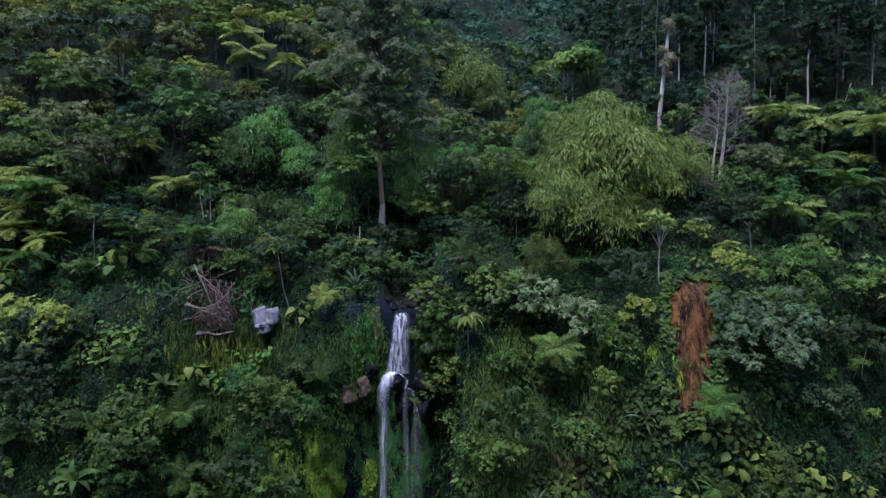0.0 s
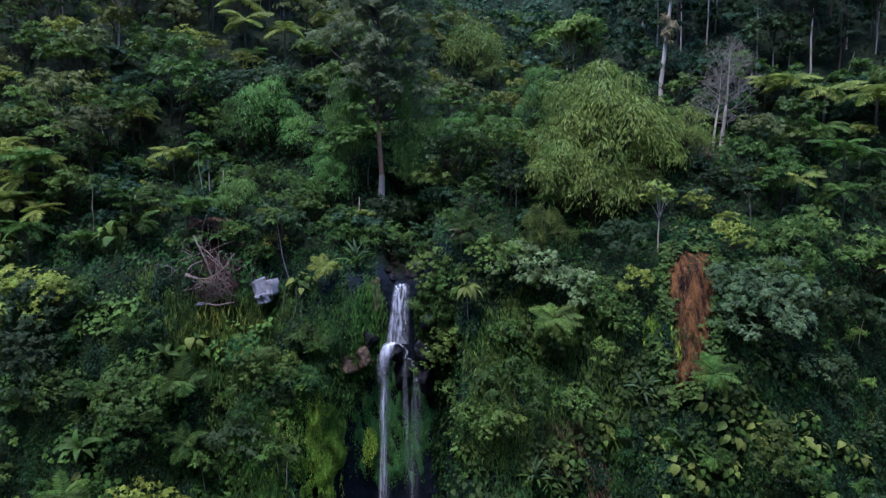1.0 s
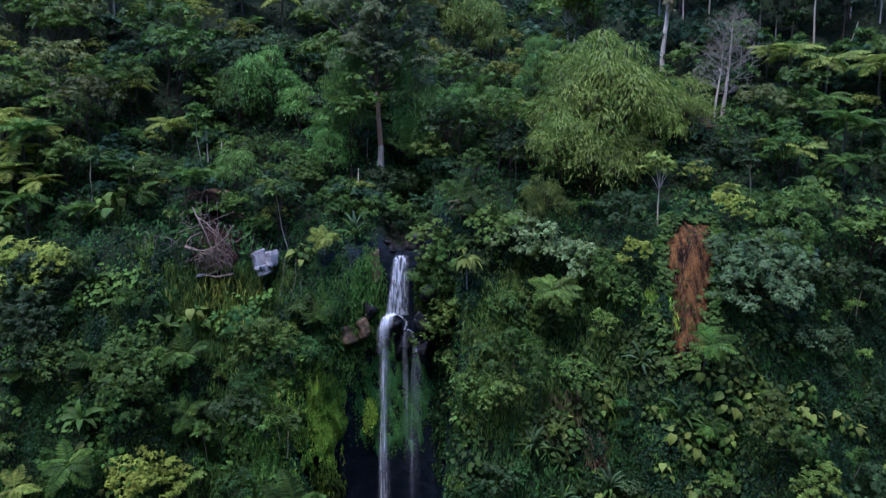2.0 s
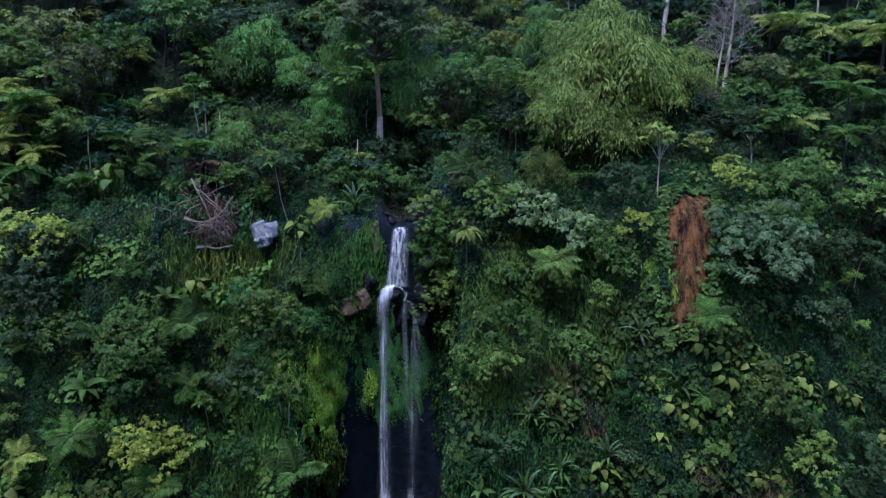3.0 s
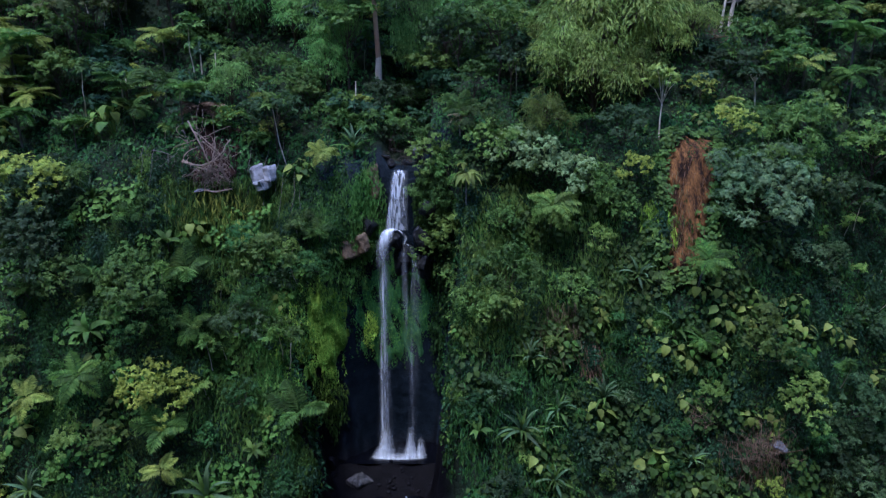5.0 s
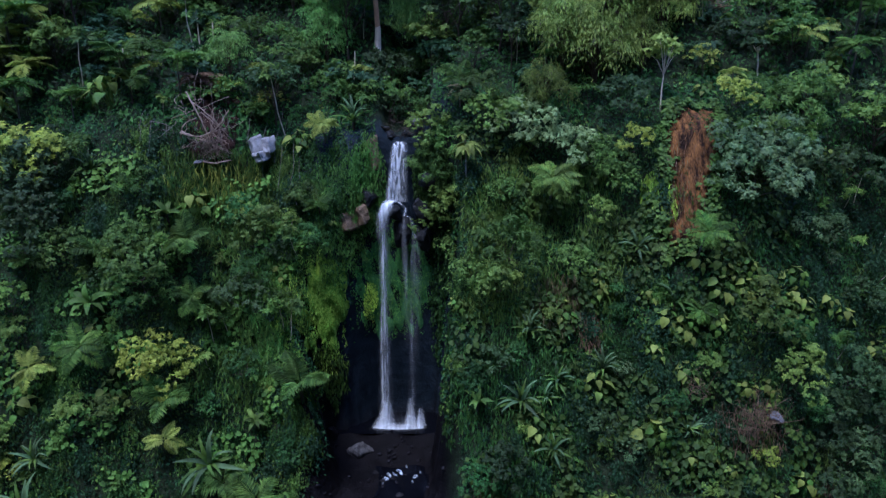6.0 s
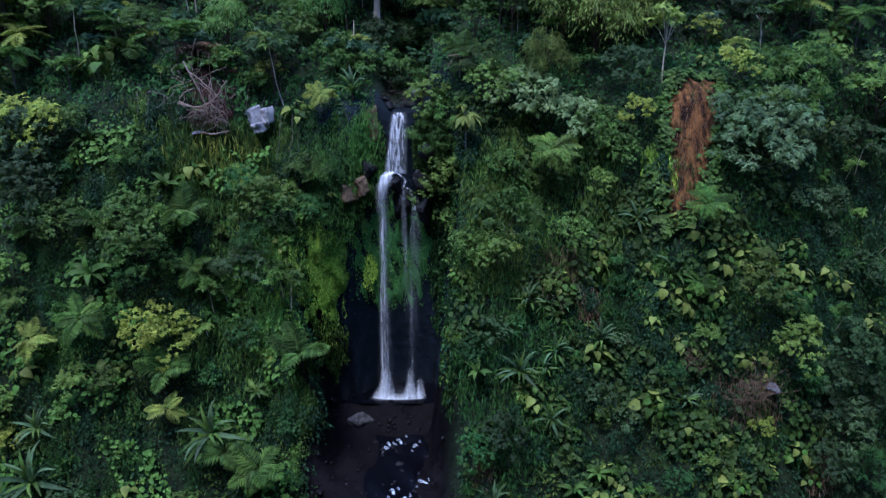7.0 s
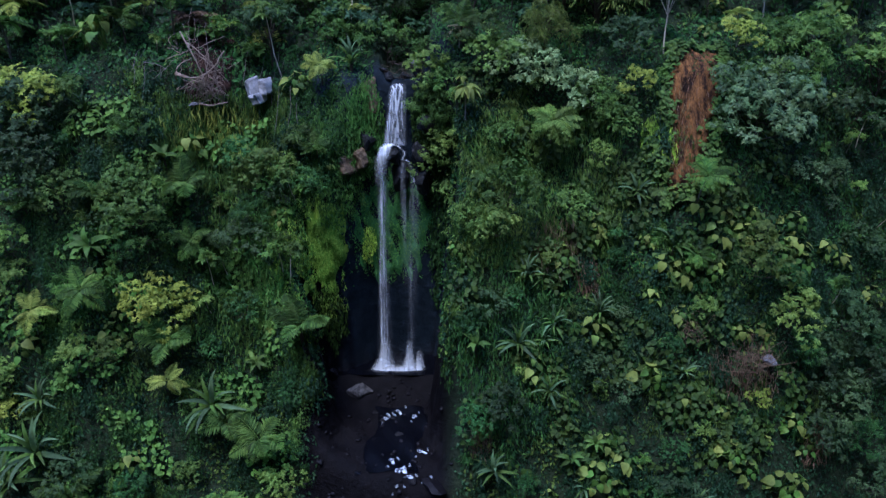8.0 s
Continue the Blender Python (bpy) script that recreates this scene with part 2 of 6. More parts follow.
# ---------------------------------------------------------------- terrain
# first five points: unseen slope behind the camera, added to block sky light
SIDE_Y = [-900, -160, -90, -45, -12, 28, 34, 37, 39.5, 42, 45, 48, 50, 54, 58, 63, 70, 80, 95, 115, 140, 200, 300, 600, 1400]
SIDE_Z = [520, 300, 215, 145, 22, -6, -5, -3, 2.0, 7, 13.2, 18.8, 22.4, 25.8, 28.6, 32, 36.5, 44, 55, 70, 88, 125, 170, 260, 420]


def smooth(v):
    v = np.clip(v, 0, 1)
    return v * v * (3 - 2 * v)


def waves(x, y):
    """Uneven ground, a metre or two, from a few crossing waves."""
    return (0.55 * np.sin(x * 0.31 + 1.7 * np.sin(y * 0.17)) + 0.45 * np.sin(y * 0.43 + x * 0.23 + 2.1)
            + 0.30 * np.sin(x * 0.83 - y * 0.57 + 0.6) + 0.22 * np.sin(x * 1.37 + y * 1.13 + 4.0))


def ravine_left(y):
    return -9.9 + 1.1 * smooth((43.5 - y) / 4) + 3.0 * smooth((y - 45.5) / 3.5) + 0.55 * np.sin(y * 0.9 + 1.0) + 0.3 * np.sin(y * 2.3)


def ravine_right(y):
    return 1.0 + 0.5 * np.sin(y * 0.8 + 2.2) + 0.3 * np.sin(y * 2.1 + 0.5)


def height(x, y):
    """The ground's height over a plan point."""
    x, y = np.asarray(x, float), np.asarray(y, float)
    grow = smooth((y - 24) / 10)
    bulge = 1.6 * np.sin(x * 0.11 + 0.8) + 0.9 * np.sin(x * 0.29 + 2.0)
    z = np.interp(y + bulge * grow * smooth((80 - y) / 25), SIDE_Y, SIDE_Z) + waves(x, y) * grow * (0.6 + 0.02 * np.clip(y - 40, 0, 60))
    # unseen spur added on the right to block sky light
    z = z + 45 * smooth((x - 40) / 32) * smooth((62 - y) / 30)
    back = np.clip(y - 50, 0, None)
    z = z - 0.285 * np.clip(back, 0, 320) * np.exp(-((x + 2.6 - 0.22 * back) / (5 + 0.26 * back)) ** 2)
    bed = np.interp(y, [-900, 30, 43.2, 44.4, 46.2, 47, 49.0, 49.5, 50.3], [-9, -1.3, 0.0, 0.25, 1.5, 0.9, 0.8, 12, 21]) + 0.12 * np.sin(x * 2.1 + y * 1.7)
    wide = smooth((x - ravine_left(y)) / 2.4) * smooth((ravine_right(y) + 0.7 - x) / 2.2) * smooth((51 - y) / 1.2) * smooth((y - 5) / 20)
    z = z + (np.minimum(z, bed) - z) * wide
    lip = np.interp(y, [48, 49.4, 49.8, 50.2, 50.6, 58, 70], [17.2, 17.6, 17.8, 20.0, 22.2, 23.6, 29])
    crack = smooth((x + 4.6) / 1.0) * smooth((-0.4 - x) / 1.0) * smooth((y - 49.0) / 0.4) * smooth((66 - y) / 10)
    return z + (np.minimum(z, lip) - z) * crack
# end of terrain


def mesh_object(name, verts, faces, material, parent=None, label="", smooth_shade=False):
    me = bpy.data.meshes.new(name)
    verts = np.asarray(verts, np.float32)
    faces = np.asarray(faces, np.int32)
    k = faces.shape[1]
    me.vertices.add(len(verts))
    me.vertices.foreach_set("co", verts.ravel())
    me.loops.add(faces.size)
    me.loops.foreach_set("vertex_index", faces.ravel())
    me.polygons.add(len(faces))
    me.polygons.foreach_set("loop_start", np.arange(0, faces.size, k, dtype=np.int32))
    me.polygons.foreach_set("loop_total", np.full(len(faces), k, np.int32))
    if smooth_shade:
        me.polygons.foreach_set("use_smooth", np.ones(len(faces), bool))
    me.update(calc_edges=True)
    me.materials.append(material)
    ob = new(name, me)
    if parent:
        ob.parent = parent
    if label:
        ob["label"] = label
    return ob


def grid_faces(nu, nv):
    i = np.arange(nu - 1)[:, None] * nv + np.arange(nv - 1)[None]
    return np.stack([i, i + nv, i + nv + 1, i + 1], -1).reshape(-1, 4)


gx = np.r_[-1400, -700, -400, -250, np.arange(-170, -46, 4), np.arange(-46, -12, 0.8), np.arange(-12, 4, 0.32), np.arange(4, 46, 0.8), np.arange(46, 170, 4), 250, 400, 700, 1400]
gy = np.r_[-1400, -700, -300, -120, -60, -20, np.arange(0, 28, 2), np.arange(28, 48, 0.5), np.arange(48, 51.4, 0.12), np.arange(51.5, 80, 0.7), np.arange(80, 160, 2.5), np.arange(160, 420, 12), 500, 650, 850, 1100, 1400]
GX, GY = np.meshgrid(gx, gy, indexing="ij")
GZ = height(GX, GY)
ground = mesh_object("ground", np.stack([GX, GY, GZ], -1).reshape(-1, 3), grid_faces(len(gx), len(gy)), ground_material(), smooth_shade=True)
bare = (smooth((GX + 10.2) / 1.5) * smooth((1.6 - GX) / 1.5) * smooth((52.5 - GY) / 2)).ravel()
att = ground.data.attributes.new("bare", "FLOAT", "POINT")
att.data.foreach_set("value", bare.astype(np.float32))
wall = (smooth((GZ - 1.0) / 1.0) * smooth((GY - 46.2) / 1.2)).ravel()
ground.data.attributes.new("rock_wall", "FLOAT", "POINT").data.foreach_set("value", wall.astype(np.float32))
tagged(ground, "steep jungle hillside of dark earth and wet rock, with added unseen slopes", "ground", kind="structure")

# ---------------------------------------------------------------- plant shapes
RNG = np.random.default_rng(7)


def unit(v):
    return v / np.maximum(np.linalg.norm(v, axis=-1, keepdims=True), 1e-9)


def leaf_arrays(at, way, up, length, width):
    """Folded, slightly drooping leaf blades of four corners each."""
    side = unit(np.cross(way, up))
    length, width = length[:, None], width[:, None]
    mid = at + way * length * 0.45 + up * length * 0.05
    v = np.stack([at, mid + side * width / 2, at + way * length - up * length * 0.12, mid - side * width / 2], 1).reshape(-1, 3)
    b = np.arange(len(at))[:, None] * 4
    return v, np.concatenate([b + [0, 1, 2], b + [0, 2, 3]], 1).reshape(-1, 3)


def clump_leaves(rng, clumps, count, size, ratio, droop, squash=0.75, low=-0.12, star=6):
    """Leaves in little stars over the outer shells of several leaf clumps (rows of x, y, z, r)."""
    clumps = np.asarray(clumps, float)
    w = clumps[:, 3] ** 2
    m = count // star
    c = clumps[rng.choice(len(clumps), m, p=w / w.sum())]
    u = unit(rng.normal(size=(m, 3)))
    u[:, 2] = np.where(u[:, 2] < low, -u[:, 2], u[:, 2])
    tip = c[:, :3] + u * c[:, 3:] * rng.uniform(0.72, 1.1, (m, 1)) * [1, 1, squash]
    axis = unit(u * 0.75 + [0, 0, 0.5] + rng.normal(size=(m, 3)) * 0.25)
    one = unit(np.cross(axis, rng.normal(size=(m, 3))))
    two = np.cross(axis, one)
    tip, axis, one, two = (np.repeat(q, star, 0) for q in (tip, axis, one, two))
    n = len(tip)
    turn = np.tile(np.arange(star) * 2 * np.pi / star, m) + rng.normal(size=n) * 0.3
    way = unit(one * np.cos(turn)[:, None] + two * np.sin(turn)[:, None] + axis * rng.uniform(-0.1, 0.5, (n, 1)) - np.array([0, 0, droop * 0.6]))
    length = np.repeat(size * rng.uniform(0.65, 1.35, m), star) * rng.uniform(0.75, 1.15, n)
    return leaf_arrays(tip - axis * 0.03, way, axis, length, length * ratio)


def dome_clumps(rng, n, radius, base, top, r):
    """Clump centres spread over a dome of the given radius between two heights."""
    a = np.arange(n) * 2.399963 + rng.uniform(0, 6)
    f = (np.arange(n) + 0.5) / n
    d = radius * np.sqrt(f) * rng.uniform(0.8, 1.12, n)
    h = base + (top - base) * np.sqrt(np.clip(1 - (d / (radius * 1.25)) ** 2, 0, 1)) * rng.uniform(0.72, 1.1, n)
    return np.stack([d * np.cos(a), d * np.sin(a), h, r * rng.uniform(0.4, 1.65, n)], -1)


def tube_arrays(points, radii, sides=6):
    pts, n = np.asarray(points, float), len(points)
    way = unit(np.gradient(pts, axis=0))
    ref = np.where(np.abs(way[:, 2:3]) > 0.9, np.array([[1.0, 0, 0]]), np.array([[0, 0, 1.0]]))
    a = unit(np.cross(way, ref))
    b = np.cross(way, a)
    t = np.arange(sides) / sides * 2 * np.pi
    ring = a[:, None] * np.cos(t)[None, :, None] + b[:, None] * np.sin(t)[None, :, None]
    v = (pts[:, None] + ring * np.asarray(radii, float)[:, None, None]).reshape(-1, 3)
    i, j = np.meshgrid(np.arange(n - 1), np.arange(sides), indexing="ij")
    k = (j + 1) % sides
    f = np.stack([i * sides + j, i * sides + k, (i + 1) * sides + k, (i + 1) * sides + j], -1).reshape(-1, 4)
    return v, f


def joined(pieces):
    vs, fs, n = [], [], 0
    for v, f in pieces:
        vs.append(v)
        fs.append(f + n)
        n += len(v)
    return np.concatenate(vs), np.concatenate(fs)


def stem_path(rng, top, steps=7, wander=0.06, base=-1.2):
    """A slightly crooked line from below the ground to a top point."""
    top = np.asarray(top, float)
    f = np.linspace(0, 1, steps)[:, None]
    start = np.array([0, 0, base])
    p = start + (top - start) * f
    p[:, :2] += np.cumsum(rng.normal(size=(steps, 2)), 0) * wander * np.linalg.norm(top) * f * (1 - f) * 1.2
    return p


def root(name, label, category, group):
    return tagged(new(name), label, category, group)


def stems(rng, clumps, trunk_top, r0, limbs=6, sides=6, base=-1.2, wander=0.06):
    """A tapered trunk with limbs that reach into the clumps."""
    path = stem_path(rng, trunk_top, 8, wander, base)
    parts = [tube_arrays(path, np.linspace(r0, r0 * 0.45, 8), sides)]
    for c in clumps[rng.permutation(len(clumps))[:limbs]]:
        k = rng.integers(4, 8)
        s = path[k]
        m = s + (c[:3] - s) * 0.5 + rng.normal(size=3) * 0.12 - [0, 0, 0.1 * np.linalg.norm(c[:3] - s)]
        parts.append(tube_arrays([s, m, c[:3]], [r0 * 0.4, r0 * 0.25, r0 * 0.08], 4))
    return joined(parts)


def leafy(name, label, category, group, seed, radius, low, high, n, r, leaves, size, ratio, droop, material, bark, trunk_r, squash=0.75, sides=5, limbs=6, top=None):
    rng = np.random.default_rng(seed)
    ob = root(name, label, category, group)
    clumps = dome_clumps(rng, n, radius, low, high, r)
    v, f = stems(rng, clumps, (rng.normal() * 0.1, rng.normal() * 0.1, top or low * 1.05 + 0.2), trunk_r, limbs, sides)
    mesh_object("trunk", v, f, bark, ob, smooth_shade=True)
    v, f = clump_leaves(rng, clumps, leaves, size, ratio, droop, squash)
    mesh_object("crown", v, f, material, ob)
    return ob


def shrub(seed, mat="mid", r=1.5, leaves=1150, size=0.20, ratio=0.5, droop=0.25):
    return leafy("shrub", "leafy " + {"deep": "dark green", "mid": "green", "fresh": "fresh green", "yellow": "yellow-green", "olive": "olive", "grey": "grey-green", "silver": "silvery green", "creeper": "cool green", "shade": "deep green"}[mat] + " shrub on the steep slope", "shrub", "shrubs on the slope",
                 seed, r, 0.3, 2.3, 17, 0.40 * r / 1.5, int(leaves * 1.12), size * 0.84, ratio, droop + 0.25, LEAF[mat], BARK_DARK, 0.06, squash=0.8)


def broad_tree(seed, mat="mid", r=2.6, h=6.0, leaves=1080, size=0.31, bark=None):
    return leafy("broadleaf_tree", "broadleaf jungle tree with a " + {"deep": "dark green", "mid": "green", "fresh": "light green", "olive": "olive green", "warm": "warm green", "grey": "silvery green", "dusk": "haze-tinted", "yellow": "yellow-green"}[mat] + " crown", "tree", "trees on the hillside",
                 seed, r, h * 0.22, h, 24, r * 0.29, int(leaves * 1.1), size * 1.04, 0.5, 0.4, LEAF[mat], bark or BARK_DARK, 0.11, squash=0.46, limbs=10, top=h * 0.55)


def feather_tree(seed, mat="feather", r=3.0, h=6.0, leaves=3300, n=19):
    """A bamboo-like tree: canes that arch over, each ending in a drooping plume of narrow leaves."""
    rng = np.random.default_rng(seed)
    ob = root("feathery_tree", "feathery " + ("pale yellow-green" if mat == "pale" else "green") + " tree with drooping sprays", "tree", "feathery trees")
    t = np.linspace(0, 1, 9)[:, None]
    canes, heads, sizes = [], [], []
    for i in range(n):
        a = i * 2.39996 + rng.normal() * 0.3
        g = (i + 0.5) / n
        out = r * (0.12 + 0.82 * np.sqrt(g)) * rng.uniform(0.7, 1.15)
        peak = h * (1.0 - 0.5 * g) * rng.uniform(0.8, 1.12)
        side = np.array([np.cos(a), np.sin(a), 0])
        arch = side * out * (0.12 * t + 0.88 * t ** 1.7) + [0, 0, 1] * (peak * np.sin(np.pi * (0.62 * t)) ** 0.9 - 0.10 * peak * t ** 4)
        canes.append(tube_arrays(arch - [0, 0, 0.5] * (t < 0.05), np.linspace(0.05, 0.012, 9), 4))
        heads.append(arch[6] * 0.5 + arch[8] * 0.5)
        sizes.append(r * rng.uniform(0.2, 0.42))
    v, f = joined(canes)
    mesh_object("cane_clump", v, f, BARK_DARK, ob, smooth_shade=True)
    heads, sizes = np.array(heads), np.array(sizes)
    k = rng.choice(n, leaves, p=sizes ** 2 / (sizes ** 2).sum())
    a, rho = rng.uniform(0, 2 * np.pi, leaves), np.sqrt(rng.random(leaves)) * rng.uniform(0.75, 1.1, leaves)
    rho = rho * (1 + 0.22 * np.sin(a * 5 + k * 1.7))
    size = sizes[k]
    rim = np.stack([np.cos(a), np.sin(a), 0 * a], -1)
    hang = rng.random(leaves) ** 1.6 * rho
    at = heads[k] + rim * (rho * size)[:, None]
    at[:, 2] += size * (0.62 * (1 - rho ** 2) - 1.15 * hang)
    up = unit(rim * (0.25 + 0.55 * rho)[:, None] + [0, 0, 0.85] + rng.normal(size=(leaves, 3)) * 0.2)
    way = unit(rim * (0.7 - 0.35 * hang)[:, None] + rng.normal(size=(leaves, 3)) * 0.22 - np.stack([0 * a, 0 * a, 0.45 + 0.8 * hang], -1))
    length = 0.26 * rng.uniform(0.6, 1.35, leaves)
    v, f = leaf_arrays(at, way, up, length, length * 0.22)
    mesh_object("crown", v, f, LEAF[mat], ob)
    return ob


def slender_tree(seed, mat="deep", h=13.0, bark=None):
    rng = np.random.default_rng(seed)
    ob = root("slender_tree", "slender forest tree with a pale bare lower trunk", "tree", "slender trees on the ridge")
    n = 12
    f = np.linspace(0.34, 1.0, n)
    a = rng.uniform(0, 6.28, n)
    d = 1.0 * (1.15 - f) + 0.2
    clumps = np.stack([d * np.cos(a), d * np.sin(a), f * h, 1.25 * (1.3 - f) + 0.25], -1)
    v, fc = stems(rng, clumps, (0.2 * rng.normal(), 0.2 * rng.normal(), h * 0.97), 0.12, 0, 6, wander=0.015)
    mesh_object("trunk", v, fc, bark or BARK_DARK, ob, smooth_shade=True)
    v, fc = clump_leaves(rng, clumps, 720, 0.44, 0.42, 0.6, 0.9)
    mesh_object("crown", v, fc, LEAF[mat], ob)
    return ob


def frond_mesh(rng, length, rise, fall, pairs, name, material, pinna=0.30):
    """One fern or palm frond along +x: an arching rib with leaflets on both sides."""
    t = np.linspace(0, 1, 9)
    rib = np.stack([length * t * (1 - 0.12 * t), 0 * t, length * (rise * t - fall * t * t)], -1)
    v1, f1 = tube_arrays(rib, np.linspace(0.035, 0.008, 9), 3)
    f1 = np.concatenate([f1[:, [0, 1, 2]], f1[:, [0, 2, 3]]])
    s = np.repeat(np.linspace(0.12, 0.98, pairs), 2)
    sign = np.tile([1, -1], pairs)
    at = np.stack([np.interp(s, t, rib[:, k]) for k in range(3)], -1)
    tan = unit(np.stack([np.interp(s, t, np.gradient(rib[:, k], t)) for k in range(3)], -1))
    out = np.stack([0 * s, sign, -0.25 + 0 * s], -1)
    way = unit(out + tan * 0.45 + rng.normal(size=at.shape) * 0.06)
    up = unit(np.cross(np.cross(way, [0, 0, 1.0]), way))
    ln = length * pinna * np.sin(np.pi * np.clip(s * 0.86 + 0.16, 0, 1)) ** 0.7 * rng.uniform(0.85, 1.1, len(s))
    v2, f2 = leaf_arrays(at, way, up, ln, np.full(len(s), length / pairs * 1.05))
    v, f = joined([(v1, f1), (v2, f2)])
    ob = mesh_object(name, v, f, material)
    me = ob.data
    bpy.data.objects.remove(ob)
    return me


def blade_mesh(length, width, rise, fall, name, material, shape="lance", fold=0.18, seg=7):
    """One large leaf along +x with a folded midrib."""
    t = np.linspace(0, 1, seg)
    prof = {"lance": np.sin(np.pi * t ** 0.75) ** 0.8, "strap": np.minimum(1, 4 * t + 0.4) * (1 - t ** 3), "heart": np.minimum(1, 0.55 + 2.2 * t) * (1 - t ** 1.6)}[shape]
    prof[-1] = 0.02
    rib = np.stack([length * t * (1 - 0.15 * t), 0 * t, length * (rise * t - fall * t * t)], -1)
    half = width / 2 * prof
    v = np.stack([rib + np.stack([0 * t, half, half * fold * 2], -1), rib, rib + np.stack([0 * t, -half, half * fold * 2], -1)], 1).reshape(-1, 3)
    f = []
    for i in range(seg - 1):
        a = i * 3
        f += [(a, a + 1, a + 4, a + 3), (a + 1, a + 2, a + 5, a + 4)]
    ob = mesh_object(name, v, f, material, smooth_shade=True)
    me = ob.data
    bpy.data.objects.remove(ob)
    return me


def whorl(rng, ob, part_name, meshes, n, height_z, tilt=(-10, 35), spread=1.0, lean=(0, 0)):
    """Leaves of their own round the top of a stem, by the golden angle."""
    for i in range(n):
        leaf = new(part_name, meshes[i % len(meshes)])
        leaf.parent = ob
        s = rng.uniform(0.8, 1.12) * spread
        leaf.matrix_basis = pose(lean[0], lean[1], height_z + rng.normal() * 0.04, 0, 0, math.degrees(i * 2.39996) + rng.normal() * 9) @ pose(0, 0, 0, rng.normal() * 12, -rng.uniform(*tilt), 0) @ Matrix.Diagonal((s, s, s, 1))


FERN_FRONDS = [frond_mesh(RNG, 2.1, 0.42, 0.62, 17, "frond", LEAF["fern"]) for _ in range(2)] + [frond_mesh(RNG, 1.9, 0.25, 0.6, 16, "frond", LEAF["fern"])]
FERN_LIGHT = [frond_mesh(RNG, 2.1, 0.35, 0.55, 17, "frond", LEAF["lime"]) for _ in range(2)]
LOW_FRONDS = [frond_mesh(RNG, 1.15, 0.6, 0.75, 12, "frond", LEAF["fern"], 0.26), frond_mesh(RNG, 1.0, 0.4, 0.7, 11, "frond", LEAF["mid"], 0.28)]
PALM_FRONDS = [frond_mesh(RNG, 2.2, 0.55, 0.7, 20, "frond", LEAF["mid"], 0.34) for _ in range(2)]
BANANA = [blade_mesh(2.1, 0.55, 0.75, 0.75, "leaf", LEAF["mid"]), blade_mesh(1.9, 0.5, 0.5, 0.7, "leaf", LEAF["mid"])]
STRAP = [blade_mesh(1.6, 0.17, 0.85, 0.7, "leaf", LEAF["strap"], "strap"), blade_mesh(1.5, 0.16, 0.55, 0.6, "leaf", LEAF["mid"], "strap")]
HEART = [blade_mesh(0.95, 0.75, 0.1, 0.35, "leaf", LEAF["light"], "heart", 0.1), blade_mesh(0.8, 0.62, 0.05, 0.3, "leaf", LEAF["fern"], "heart", 0.1), blade_mesh(0.7, 0.55, 0.05, 0.4, "leaf", LEAF["fresh"], "heart", 0.15)]
UMBRELLA = [blade_mesh(1.20, 0.47, 0.22, 0.66, "leaf", LEAF["light"], fold=0.12), blade_mesh(1.10, 0.44, 0.26, 0.74, "leaf", LEAF["light"], fold=0.12), blade_mesh(0.9, 0.38, 0.2, 0.6, "leaf", LEAF["light"], fold=0.14)]


def tree_fern(seed, h=2.4, fronds=FERN_FRONDS, n=11):
    rng = np.random.default_rng(seed)
    ob = root("tree_fern", "tree fern with a slim trunk and arching green fronds", "tree fern", "tree ferns")
    v, f = tube_arrays(stem_path(rng, (0.1 * rng.normal(), 0.1 * rng.normal(), h), 6, 0.03), np.linspace(0.08, 0.06, 6), 6)
    mesh_object("trunk", v, f, BARK_GREY, ob, smooth_shade=True)
    whorl(rng, ob, "frond", fronds, n, h, (-12, 30))
    return ob


def palm(seed, h=1.2):
    rng = np.random.default_rng(seed)
    ob = root("palm", "low palm with dark green feathered fronds", "palm", "palms")
    v, f = tube_arrays(stem_path(rng, (0, 0, h), 5, 0.03), np.linspace(0.10, 0.08, 5), 6)
    mesh_object("trunk", v, f, BARK_DARK, ob, smooth_shade=True)
    whorl(rng, ob, "frond", PALM_FRONDS, 9, h, (-5, 45))
    return ob


def banana(seed, h=1.6):
    rng = np.random.default_rng(seed)
    ob = root("banana_plant", "wild banana plant with long arching leaves", "banana plant", "banana plants")
    v, f = tube_arrays(stem_path(rng, (0, 0, h), 5, 0.02), np.linspace(0.13, 0.08, 5), 6)
    mesh_object("stem", v, f, BARK_DARK, ob, smooth_shade=True)
    whorl(rng, ob, "leaf", BANANA, 8, h, (0, 45))
    return ob


def rosette(seed):
    rng = np.random.default_rng(seed)
    ob = root("strap_leaf_plant", "rosette of long grey-green strap leaves", "plant", "strap-leaved rosettes")
    v, f = tube_arrays(stem_path(rng, (0, 0, 0.35), 4, 0.02), np.linspace(0.12, 0.08, 4), 6)
    mesh_object("stem", v, f, BARK_DARK, ob)
    whorl(rng, ob, "leaf", STRAP, 16, 0.35, (-5, 60))
    return ob


